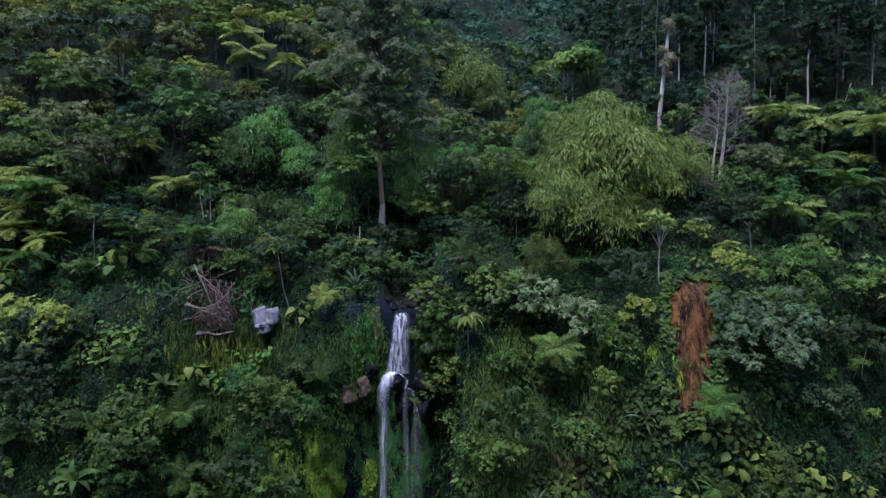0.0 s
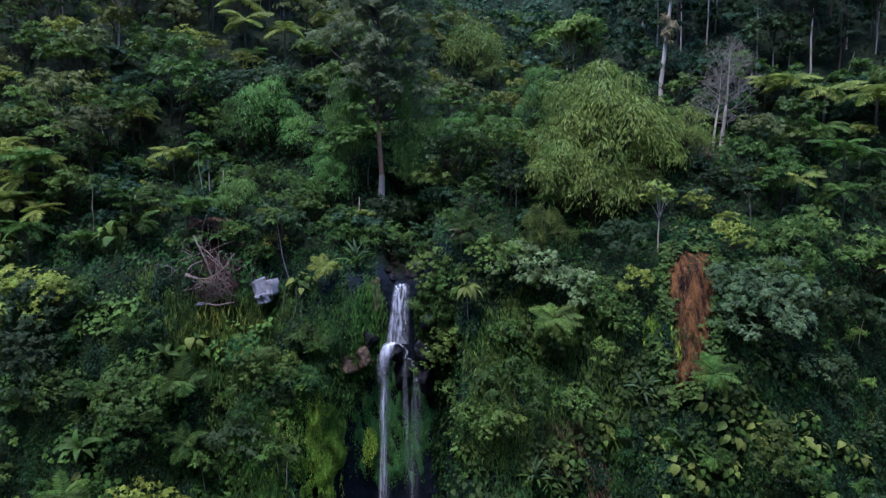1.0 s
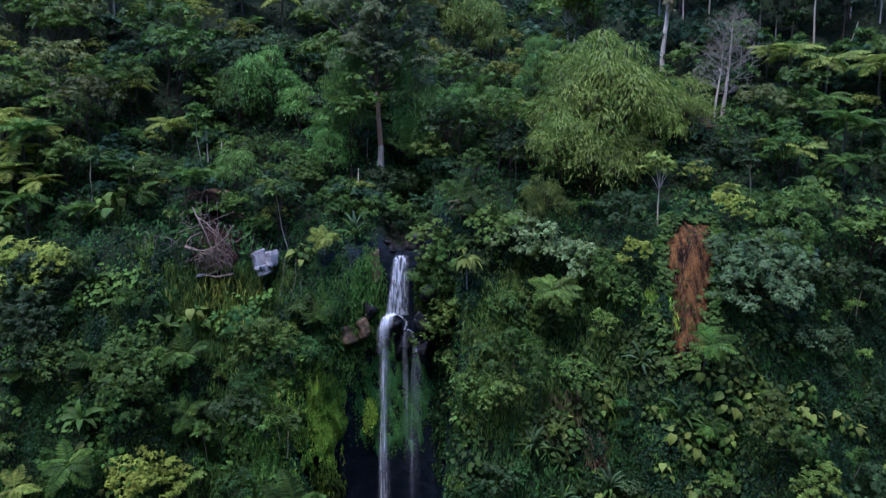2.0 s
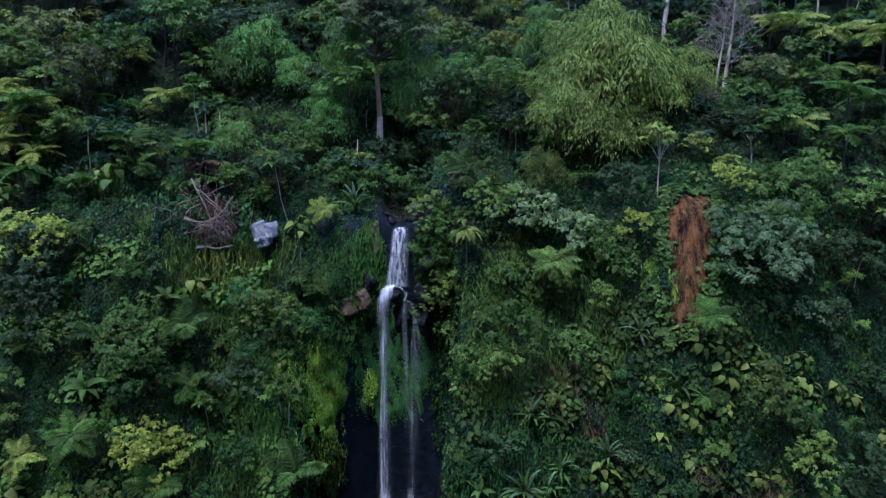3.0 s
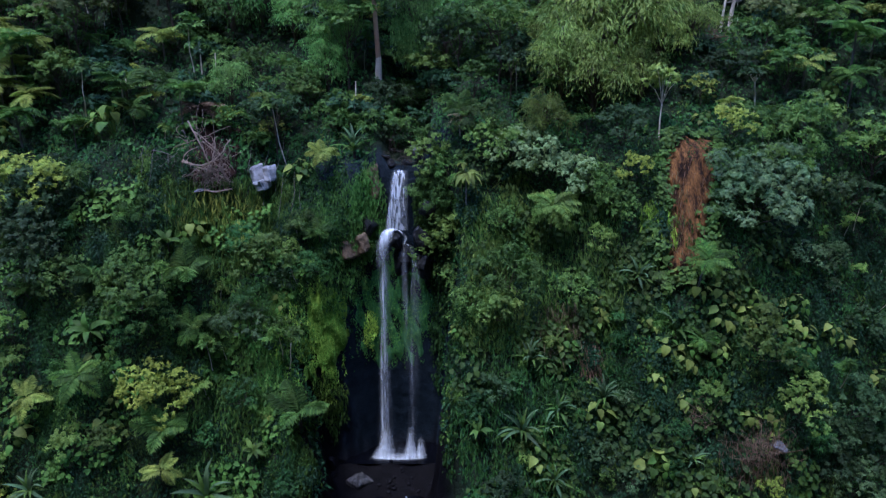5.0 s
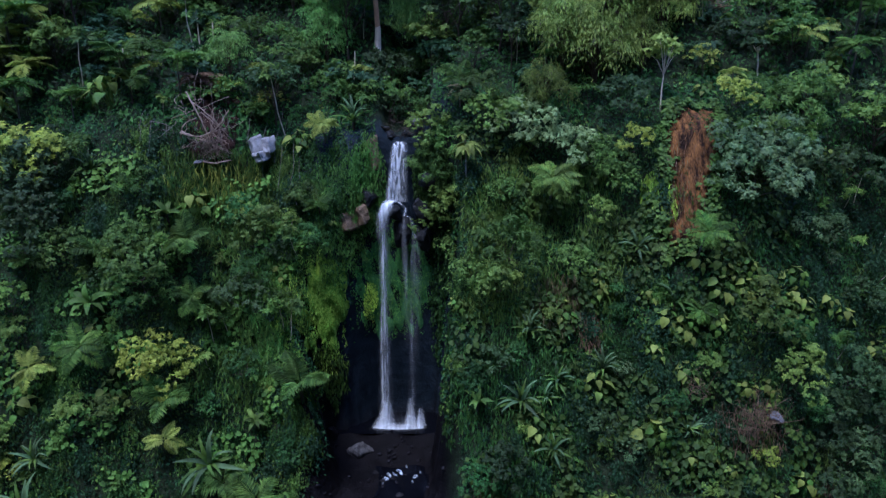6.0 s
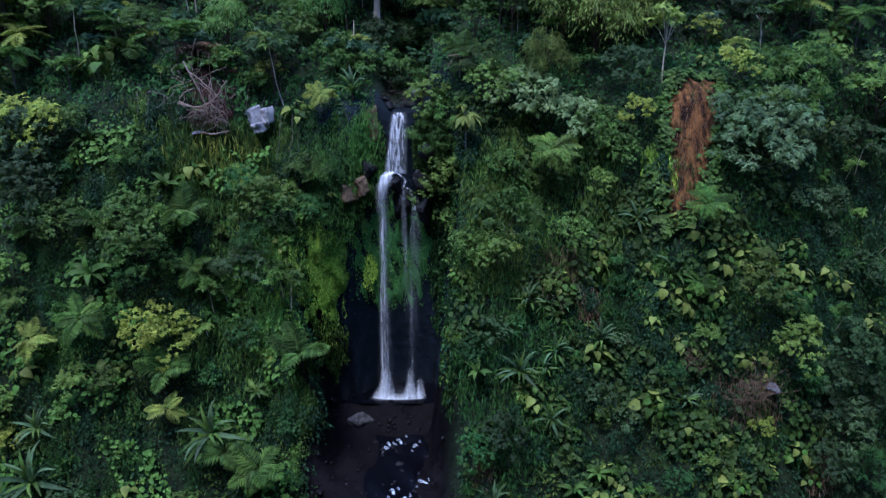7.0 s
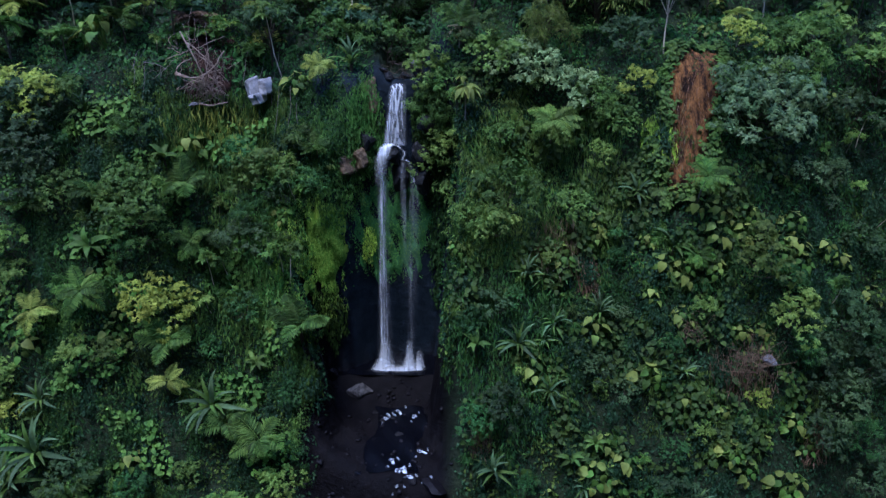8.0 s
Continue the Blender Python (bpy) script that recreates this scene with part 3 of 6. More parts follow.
def elephant_ear(seed):
    rng = np.random.default_rng(seed)
    ob = root("broad_leaf_plant", "low plant with broad light green heart-shaped leaves", "plant", "broad-leaved plants")
    stalks = []
    for i in range(13):
        a = i * 2.39996 + rng.normal() * 0.3
        d, z, s = 0.12 + 0.62 * (i / 12) ** 0.7, 1.25 - 0.75 * i / 12 + rng.normal() * 0.08, rng.uniform(0.55, 0.95)
        x, y = d * math.cos(a), d * math.sin(a)
        stalks.append(tube_arrays([(0.04 * x, 0.04 * y, -0.3), (0.5 * x, 0.5 * y, z * 0.65), (x, y, z)], [0.022, 0.018, 0.012], 4))
        leaf = new("leaf", HEART[i % len(HEART)])
        leaf.parent = ob
        leaf.matrix_basis = pose(x, y, z, 0, 0, math.degrees(a) + rng.normal() * 14) @ pose(0, 0, 0, rng.normal() * 14, rng.uniform(12, 48), 0) @ Matrix.Diagonal((s, s, s, 1))
    v, f = joined(stalks)
    mesh_object("stem", v, f, LEAF["mid"], ob)
    return ob


def ground_fern(seed, n=9):
    rng = np.random.default_rng(seed)
    ob = root("fern", "low clump of green fern fronds on the slope", "fern", "low ferns")
    v, f = tube_arrays([(0, 0, -0.3), (0, 0, 0.1), (0, 0, 0.2)], [0.06, 0.06, 0.03], 5)
    mesh_object("crown_base", v, f, BARK_DARK, ob)
    whorl(rng, ob, "frond", LOW_FRONDS, n, 0.2, (5, 60))
    return ob


def sapling(seed, h=2.6, mat="fern"):
    rng = np.random.default_rng(seed)
    ob = root("sapling", "thin pale-stemmed sapling with a loose green top", "sapling", "saplings")
    path = stem_path(rng, (0.25 * rng.normal(), 0.2 * rng.normal(), h), 7, 0.05, -0.4)
    v, f = tube_arrays(path, np.linspace(0.035, 0.018, 7), 5)
    mesh_object("stem", v, f, BARK_WHITE, ob, smooth_shade=True)
    clumps = np.stack([path[-1, 0] + rng.normal(size=6) * 0.32, path[-1, 1] + rng.normal(size=6) * 0.32, h + rng.normal(size=6) * 0.22, rng.uniform(0.2, 0.42, 6)], -1)
    v, f = clump_leaves(rng, clumps, 170, 0.34, 0.36, 0.6)
    mesh_object("crown", v, f, LEAF[mat], ob)
    return ob


def umbrella_plant(seed, h=3.4):
    rng = np.random.default_rng(seed)
    ob = root("umbrella_plant", "umbrella-shaped plant with a whorl of drooping light green leaves", "plant", "umbrella plants")
    v, f = tube_arrays(stem_path(rng, (0.1, 0, h), 6, 0.04), np.linspace(0.06, 0.04, 6), 5)
    mesh_object("stem", v, f, BARK_PALE, ob)
    whorl(rng, ob, "leaf", UMBRELLA[:2], 15, h - 0.25, (-16, 2), 1.0)
    whorl(rng, ob, "leaf", UMBRELLA[1:], 7, h + 0.35, (-14, 14), 0.6, (0.25, 0.1))
    return ob


# ---------------------------------------------------------------- planting
class Kind:
    """A kind of plant: a few grown examples, set out again and again."""

    def __init__(self, made, reach):
        self.made, self.used, self.reach = made, [False] * len(made), reach

    def plant(self, x, y, scale=1.0, turn=None, tilt=0.0, sink=0.0):
        k = int(RNG.integers(len(self.made)))
        z = float(height(x, y)) - sink
        m = pose(x, y, z, tilt) @ pose(0, 0, 0, 0, 0, RNG.uniform(0, 360) if turn is None else turn) @ Matrix.Diagonal((scale, scale, scale, 1))
        if self.used[k]:
            return copy_thing(self.made[k], m)
        self.used[k] = True
        self.made[k].matrix_basis = m
        return self.made[k]


KINDS = {
    "shrub_deep": Kind([shrub(11, "deep"), shrub(12, "deep", 1.7, 1150, 0.25)], 1.5),
    "shrub_mid": Kind([shrub(13, "mid"), shrub(14, "mid", 1.3, 1050, 0.18), shrub(15, "mid", 1.6, 1050, 0.30, 0.3, 0.6)], 1.5),
    "shrub_cool": Kind([shrub(24, "creeper"), shrub(25, "creeper", 1.3, 1050, 0.18), shrub(26, "creeper", 1.6, 1000, 0.27, 0.3, 0.7)], 1.5),
    "shrub_fresh": Kind([shrub(16, "fresh", 1.4, 1050, 0.21), shrub(17, "fresh", 1.2, 1050, 0.18)], 1.4),
    "shrub_yellow": Kind([shrub(18, "yellow", 1.3, 1100, 0.18), shrub(22, "yellow", 1.5, 1050, 0.22)], 1.3),
    "shrub_olive": Kind([shrub(19, "olive", 1.5), shrub(20, "olive", 1.3, 900, 0.22)], 1.5),
    "shrub_grey": Kind([shrub(21, "grey", 1.6, 1500, 0.19, 0.5, 0.1), shrub(23, "grey", 1.5, 1400, 0.18, 0.45, 0.1)], 1.6),
    "shrub_silver": Kind([shrub(27, "silver", 1.6, 1100, 0.24, 0.5, 0.1)], 1.5),
    "tree_deep": Kind([broad_tree(31, "deep"), broad_tree(32, "mid", 2.3, 7.0)], 2.4),
    "tree_mid": Kind([broad_tree(33, "warm"), broad_tree(34, "warm", 2.9, 6.5, 1600), broad_tree(39, "mid")], 2.4),
    "tree_fresh": Kind([broad_tree(35, "fresh", 2.3, 5.5)], 2.2),
    "tree_olive": Kind([broad_tree(36, "olive", 2.6, 6.5)], 2.4),
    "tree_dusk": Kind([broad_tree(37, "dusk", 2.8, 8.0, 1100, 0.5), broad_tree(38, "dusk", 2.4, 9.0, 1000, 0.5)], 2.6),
    "feather": Kind([feather_tree(41, "feather", 3.0, 5.2, 4000), feather_tree(42, "feather", 2.7, 4.8, 3600)], 2.5),
    "pale": Kind([feather_tree(43, "pale", 3.0, 5.2, 5000, 26), feather_tree(44, "pale", 2.7, 4.8, 4200, 22)], 2.5),
    "slender": Kind([slender_tree(51, "deep", 13.0, BARK_PALE), slender_tree(52, "shade", 15.0), slender_tree(53, "shade", 12.0)], 2.2),
    "fern": Kind([tree_fern(61), tree_fern(62, 3.2), tree_fern(63, 1.6)], 1.8),
    "fern_broad": Kind([tree_fern(66, 2.6, [frond_mesh(np.random.default_rng(66), 2.1, 0.62, 0.8, 17, "frond", LEAF["fresh"])], 15)], 1.8),
    "fern_light": Kind([tree_fern(64, 2.2, FERN_LIGHT, 10)], 1.8),
    "palm": Kind([palm(65), palm(66, 1.8)], 1.6),
    "banana": Kind([banana(67), banana(68, 2.0)], 1.5),
    "rosette": Kind([rosette(69), rosette(70)], 1.2),
    "ear": Kind([elephant_ear(71), elephant_ear(72)], 0.9),
    "sapling": Kind([sapling(91), sapling(92, 3.2, "mid"), sapling(93, 2.0, "fresh")], 0.8),
    "low_fern": Kind([ground_fern(81), ground_fern(82, 7)], 0.9),
    "umbrella": Kind([umbrella_plant(73)], 1.4),
}
TAKEN = {}


def free_spot(x, y, z, reach):
    c = (int(x // 3), int(y // 3), int(z // 3))
    for i in (-1, 0, 1):
        for j in (-1, 0, 1):
            for k in (-1, 0, 1):
                for (a, b, d, r) in TAKEN.get((c[0] + i, c[1] + j, c[2] + k), ()):
                    if (a - x) ** 2 + (b - y) ** 2 + (d - z) ** 2 < (0.5 * (r + reach)) ** 2:
                        return False
    return True


def take(x, y, z, reach):
    TAKEN.setdefault((int(x // 3), int(y // 3), int(z // 3)), []).append((x, y, z, reach))


def scar(x, y):
    """Over 0 inside the landslip of bare earth, 0 at its ragged edge."""
    f = (y - 45.2) / 5.5
    mid = 15.85 + 1.6 * f + 0.18 * np.sin(y * 2.8) + 0.1 * np.sin(y * 9.1 + x)
    half = 1.38 + 0.45 * f - 0.5 * (2 * f - 1) ** 4 + 0.14 * np.sin(y * 4.6 + 1) + 0.14 * np.sin(y * 10.8) + 0.12 * np.sin(y * 23 + x * 3)
    return np.minimum(1 - np.abs(x - mid) / np.maximum(half, 0.05), np.minimum(f * 6, (1 - f) * 9 + 0.4 * np.sin(x * 6)))


def moss_bank(x, y):
    return (x > -9.1 + 0.4 * np.sin(y * 3.1)) & (x < -6.6) & (y > 45.2) & (y < 47.3)


def blocked(x, y):
    """Where nothing grows: the stream bed, the falls and their crack, the soil scar."""
    if float(ravine_left(y)) + 0.3 < x < float(ravine_right(y)) + 0.2 and y < 49.2:
        return True
    if -4.9 < x < -0.4 and y < 52.5 or bool(moss_bank(x, y)):
        return True
    return float(scar(x, y)) > -0.35 or float(scar(x, y + 1.3)) > 0.1


def scatter(count, y0, y1, mix, seed, gap=1.0, inside=None, sizes=(0.75, 1.25)):
    """Plants at random over the slope between two distances, as many to a square metre of slope everywhere."""
    rng = np.random.default_rng(seed)
    names = list(mix)
    p = np.array([mix[n] for n in names], float)
    done = tries = 0
    while done < count and tries < count * 25:
        tries += 1
        y = rng.uniform(y0, y1)
        x = rng.uniform(-1, 1) * (0.68 * y + 3)
        if blocked(x, y) or (inside and not inside(x, y)):
            continue
        z = float(height(x, y))
        slope = math.hypot(1, (float(height(x, y + 0.4)) - z) / 0.4)
        if rng.random() > min(slope, 4) / 4:
            continue
        kind = KINDS[names[rng.choice(len(names), p=p / p.sum())]]
        s = rng.uniform(*sizes)
        if not free_spot(x, y, z, kind.reach * s * gap):
            continue
        take(x, y, z, kind.reach * s * gap)
        kind.plant(x, y, s, None, rng.uniform(5, 28) if y < 52 else 0, 0.1)
        done += 1
    return done


for x, y, r in [(-17.3, 50.4, 2.2), (-17.0, 48.8, 2.0), (-12.8, 50.7, 2.4), (-12.8, 49.2, 2.2), (-15.9, 49.6, 2.2), (-15.6, 48.4, 2.0), (-14.9, 50.4, 1.8), (-6.1, 50.2, 1.6), (-6.0, 49.2, 1.6), (23.9, 62.6, 1.6), (23.9, 60.8, 2.4), (23.7, 58.8, 2.4), (21.0, 70.8, 1.5), (21.0, 69.2, 2.0), (-4.9, 57.5, 1.4), (-4.9, 56.0, 1.8), (-6.5, 49.4, 1.3), (8.6, 44.5, 1.2), (19.7, 39.8, 2.0), (16.1, 41.0, 1.5), (15.2, 50.2, 1.0), (22.7, 52.7, 1.0), (13.4, 77.5, 2.0), (1.7, 46.4, 1.8), (1.8, 44.8, 1.8), (6.9, 46.0, 1.8), (6.9, 44.4, 1.8), (28.9, 80.2, 1.2), (28.9, 78.6, 1.4), (37.3, 73.8, 1.2), (37.3, 72.4, 1.4), (34.2, 75.6, 1.2), (34.2, 74.2, 1.4), (24.7, 76.0, 1.2), (24.7, 74.6, 1.4)]:
    take(x, y, float(height(x, y)), 1.6 * r)


def set_out(kind, spots):
    """Plants at places of their own: x, y and size."""
    for x, y, size in spots:
        r = KINDS[kind].reach * size
        for back in (0.0, 0.9 * r, 1.8 * r):
            take(x, y - back, float(height(x, y - back)), r * 1.25)
        KINDS[kind].plant(x, y, size * (1.2 if "shrub" in kind and y < 52 else 1.12 if kind in ("feather", "pale") else 1.08 if y >= 52 else 1.15 if kind == "umbrella" else 1.0), None, 5 if kind == "umbrella" else 30 if y < 51 else 4, 0.0)


# plants set out one by one
set_out("banana", [(-22.9, 44.7, 0.88), (-12.3, 42.6, 0.66)])
set_out("ear", [(29.5, 56.7, 1), (29.3, 55.7, 1.09), (18.6, 51.8, 0.71), (19.6, 54.4, 0.64), (27, 50.6, 0.57), (28.8, 51.1, 0.51), (-33.2, 55.1, 0.7), (-25, 53.3, 1.2), (-23.4, 52.4, 1.5), (-17, 48.7, 1.06), (-7.6, 47.6, 0.51), (-27.1, 42.2, 1.03), (-11.5, 43.6, 0.54), (10.2, 44.4, 0.84), (10.4, 44.9, 0.75), (13.4, 40.1, 1.17), (9.9, 37.3, 0.98), (11.1, 36.9, 0.98), (16.4, 44.4, 0.88), (17.9, 44.3, 0.8), (15.5, 45.1, 0.52), (19.9, 44.3, 0.81), (17.9, 43.6, 1), (19.7, 43.8, 0.81), (17.6, 42.7, 0.87), (23.5, 43.6, 0.83), (22.6, 43.7, 0.74), (25.5, 44.8, 0.76), (27, 45.2, 0.77), (22.6, 46, 0.49)])
set_out("ear", [(20.8, 41.2, 0.66), (21.1, 40.9, 0.55), (15.5, 39.3, 0.65), (18, 38.9, 0.55), (20.7, 38.1, 0.58), (19.4, 37.2, 0.86), (21.7, 37.1, 0.99), (14.5, 43.2, 0.92)])
set_out("feather", [(-15.0, 63.6, 1.1), (-11.9, 61.5, 0.7), (-8.9, 58.7, 0.6), (-15.6, 55.1, 0.8), (-7.6, 61.2, 0.5), (-17.2, 62.6, 0.75), (-2.6, 68.3, 0.9), (0.3, 70.1, 0.8), (-2.9, 62.6, 0.65), (10.4, 78.4, 0.94), (5.3, 79.5, 0.64), (1.9, 71, 0.85), (5.1, 68.2, 0.73), (8.4, 64.6, 0.7)])
set_out("fern", [(-25.2, 81.1, 1.12), (-19.2, 75.6, 0.97), (32.8, 63.5, 1.23), (31.4, 57.8, 1.06), (34.4, 60, 1.04), (30.7, 55.5, 0.85), (-31.7, 56, 1.09), (-30.4, 52.8, 0.87), (-22.9, 43, 0.87), (16.7, 44.5, 0.71), (16.5, 43, 0.61)])
set_out("fern_light", [(-29.9, 85.8, 1.09), (-21.6, 79.4, 1.27), (-20.4, 77, 1.23), (-16.2, 76.6, 1.06), (31.5, 67.1, 1.08), (30, 68.5, 0.88), (34.3, 65.9, 1.27), (37.9, 64.2, 1.38), (27.7, 56.6, 0.8), (-32.7, 55.1, 0.84), (-8.1, 50.4, 0.62), (-26.5, 43, 0.68), (-17.7, 41.3, 0.58)])
set_out("pale", [(3.8, 87.5, 1.33), (5.6, 85, 0.9), (9.8, 58.2, 0.7), (13.4, 57.3, 1.15), (16.8, 57.7, 0.95), (11.0, 53.0, 0.75), (7.1, 50.8, 0.7), (7.6, 60.3, 0.5), (14.9, 55.0, 0.8), (8.7, 53.6, 0.7), (19.4, 58.7, 0.55), (12.3, 61.0, 0.8)])
set_out("palm", [(1.4, 50.8, 0.89), (-22.9, 53.9, 1.16), (-21.9, 52.3, 0.97), (-27.7, 46.3, 0.75), (-16.6, 45.8, 0.86), (-17.1, 47.3, 0.86), (-17.9, 42.5, 0.85), (-14.1, 40.7, 0.75)])
set_out("rosette", [(-6.1, 51.0, 1.45), (-26.1, 40.6, 1.21), (-15.1, 41.2, 1.52), (-26.1, 39.1, 1.69), (-27.8, 38.5, 1.42), (13, 45.7, 0.89), (5, 40.4, 1.07), (7, 39.4, 0.86), (3.4, 36.7, 0.88)])
set_out("shrub_cool", [(-25.8, 48.3, 0.56), (-13.4, 48.6, 0.82), (-8.9, 46.9, 0.66), (-12.8, 46.6, 0.91), (-19.6, 38, 0.97), (-13.2, 44.1, 0.86), (-9.9, 41.2, 0.75), (-9.5, 39.4, 0.64), (-15.4, 42.9, 0.66), (1.8, 40.5, 0.8), (2.1, 37.8, 0.84), (22.5, 42.7, 0.72), (23.7, 41.2, 0.68), (27.7, 39.9, 0.94), (29.6, 43.3, 0.66), (14.3, 40, 0.48), (14.7, 40.7, 0.58)])
# the dark shrubs at the lower right also darken that side
set_out("shrub_deep", [(21.2, 55.8, 0.92), (24, 55.8, 1.03), (31.6, 53.3, 0.99), (28.4, 50.1, 0.99), (-4.1, 56.2, 1.16), (12.5, 50.5, 0.94), (-28, 49.5, 1.17), (-27.7, 48, 1.16), (-27.5, 46.8, 1.05), (-13.2, 45.9, 0.86), (27, 43.1, 0.89), (28.2, 42, 0.9), (26.3, 40.6, 0.88), (28.5, 38.8, 0.89), (24.8, 39.2, 0.78)])
set_out("shrub_fresh", [(22.4, 69.6, 1.19), (21.4, 64, 0.95), (19.1, 62.1, 0.85), (-28.7, 55.7, 0.9), (-24.9, 49.7, 0.87), (-0.8, 50.3, 0.7), (2.9, 49.1, 0.63), (-28.7, 45.1, 1.06), (-28.1, 44.1, 0.94), (-11.9, 47.7, 0.85), (-0.5, 49.6, 0.62), (-23.5, 41.5, 0.87), (-21.2, 41.7, 0.88), (-28.6, 41.4, 0.61), (-16.4, 38.8, 0.72), (-10.4, 38.4, 0.61), (3.5, 43.3, 0.69), (4.5, 49, 0.66), (0.6, 49.1, 0.69), (5.9, 48.6, 0.67), (10.5, 46.6, 0.72), (10.2, 40, 0.42), (5.2, 39.6, 0.41), (20.2, 42.9, 0.91), (16.9, 41.7, 0.65), (22.6, 41.6, 0.81), (16.7, 38.3, 0.53)])
set_out("shrub_silver", [(6.1, 49.3, 0.9), (4.6, 48.8, 0.7), (8.8, 48.8, 0.75), (7.4, 49.0, 0.65)])
set_out("shrub_grey", [(27.8, 55.4, 0.55), (19.3, 47.5, 0.94), (22.5, 48.3, 1.05), (20.6, 46.8, 1.2), (21.5, 47.6, 1.15), (18.6, 46.6, 0.56), (24.6, 49, 0.59), (11.6, 42.3, 0.69), (24.3, 46.6, 0.48), (26.4, 46.7, 0.58)])
set_out("shrub_mid", [(-20.8, 46.6, 0.9), (-20, 45.8, 1.09), (-19.7, 45.4, 0.9), (23.6, 57.5, 1.24), (22.8, 49.5, 1.13), (22.5, 51.2, 0.85), (-10.7, 56, 0.98), (-3.9, 53, 1.04), (-1, 51, 0.64), (-0.6, 50, 0.73), (-20.1, 56.6, 0.7), (-15.2, 53, 0.77), (-8.1, 53.2, 0.88), (2.6, 50.3, 0.83), (10.3, 51.4, 0.96), (11.6, 48.1, 0.7), (10.2, 48.5, 0.71), (28.8, 53.5, 0.89), (33.7, 57.1, 0.94), (-25, 46.5, 0.8), (11.8, 47.6, 0.69), (3.9, 46.5, 0.78), (4.4, 44.7, 0.96), (8.6, 45.1, 0.7)])
set_out("shrub_olive", [(-30, 83.4, 1.68), (26.4, 60.6, 0.85)])
set_out("shrub_yellow", [(-32.7, 68.1, 0.78), (13, 48.5, 0.9), (19.9, 50.1, 0.81), (-21.9, 62, 0.88), (-23.8, 59.9, 0.76), (-26.7, 49.9, 1.3), (-29.0, 49.9, 1.35), (-30.6, 50.0, 1.1), (-13.5, 54.9, 0.79), (-19.2, 43.5, 1.0), (-17.6, 43.6, 1.0), (-27.9, 40.5, 0.83), (20.3, 39.1, 0.59)])
set_out("tree_deep", [(-40.4, 76.9, 1.05), (-24.9, 66.7, 1.16), (-22.4, 63.8, 0.88), (4.1, 54.7, 0.69), (1.4, 56.8, 0.59), (5, 53, 0.54)])
set_out("tree_fresh", [(-30.6, 84.4, 1.15), (-36.3, 70.8, 0.78), (-36.5, 65, 0.59), (-26.5, 62.8, 0.74), (-35.9, 61.6, 0.6)])
set_out("tree_mid", [(-50, 87.2, 0.82), (-39.5, 72.8, 0.79), (-36.4, 73.5, 0.67), (-23.5, 74.6, 0.59), (-32.5, 69.7, 0.64), (-31.8, 66.4, 0.88), (-41.3, 70.1, 0.68), (-37.8, 63.5, 0.54), (-17.7, 81.1, 0.78), (-21.9, 83.3, 0.8), (2.3, 53, 0.56), (15.8, 64.4, 0.59), (18.8, 53.5, 0.56), (-34.8, 58.5, 0.57)])
set_out("tree_olive", [(-45.1, 78, 1.06), (-33.1, 64.4, 0.81), (-28.1, 58.4, 0.81), (-14.4, 78.5, 0.78)])
set_out("umbrella", [(1.65, 46.6, 0.92)])
set_out("fern_broad", [(7.25, 47.3, 0.95)])

set_out("shrub_mid", [(-1.2, 52.8, 0.7), (0.2, 52.0, 0.7)])
set_out("shrub_deep", [(-3.4, 53.6, 0.8)])
set_out("shrub_mid", [(0.6, 49.4, 0.7), (0.9, 48.6, 0.6)])
set_out("shrub_mid", [(-17.0, 59.4, 0.8), (-14.6, 58.9, 0.9), (-12.4, 58.0, 0.7), (-10.5, 56.2, 0.6)])
set_out("shrub_fresh", [(-15.9, 58.2, 0.6), (-13.3, 57.0, 0.6)])

set_out("fern_light", [(-35.5, 59.6, 0.9), (-31.6, 57.6, 1.0), (-22.6, 61.2, 0.8), (-38.4, 62.6, 0.9)])
set_out("shrub_yellow", [(-34.6, 57.2, 0.8), (-37.2, 60.6, 0.7), (-24.0, 58.4, 0.6), (-15.6, 53.2, 0.7)])
set_out("tree_fresh", [(-29.4, 59.6, 0.55), (-34.0, 61.4, 0.6), (-9.9, 55.4, 0.4)])
set_out("feather", [(-8.7, 57.4, 0.6), (-2.4, 59.4, 0.6)])
set_out("fern_light", [(-32.6, 56.6, 0.9), (-34.0, 58.2, 0.9), (-30.2, 54.4, 0.8), (-33.6, 55.0, 0.8)])
set_out("ear", [(-33.4, 53.4, 1.3), (-32.0, 52.6, 1.0)])
set_out("tree_fresh", [(-28.6, 55.6, 0.5), (-32.0, 59.8, 0.5)])


NEAR = {"shrub_deep": 0.7, "shrub_cool": 1.3, "shrub_mid": 1.0, "shrub_fresh": 0.6, "fern": 0.9, "low_fern": 2.6, "palm": 1.6, "rosette": 1.2, "ear": 1.6, "banana": 0.6}
NEAR_RIGHT = {"shrub_deep": 0.8, "shrub_cool": 0.8, "shrub_mid": 0.4, "low_fern": 2.6, "rosette": 0.6, "ear": 2.6, "banana": 0.3}
MIDDLE = {"shrub_mid": 1.5, "tree_deep": 1.5, "tree_mid": 2.4, "tree_fresh": 1.2, "shrub_yellow": 0.4, "fern": 1.2, "fern_light": 1.2, "low_fern": 0.6}
FAR_LEFT = {"tree_deep": 1, "tree_mid": 2.8, "tree_olive": 1.5, "tree_fresh": 1.5, "fern": 1.2, "fern_light": 1.8, "sapling": 0.8}
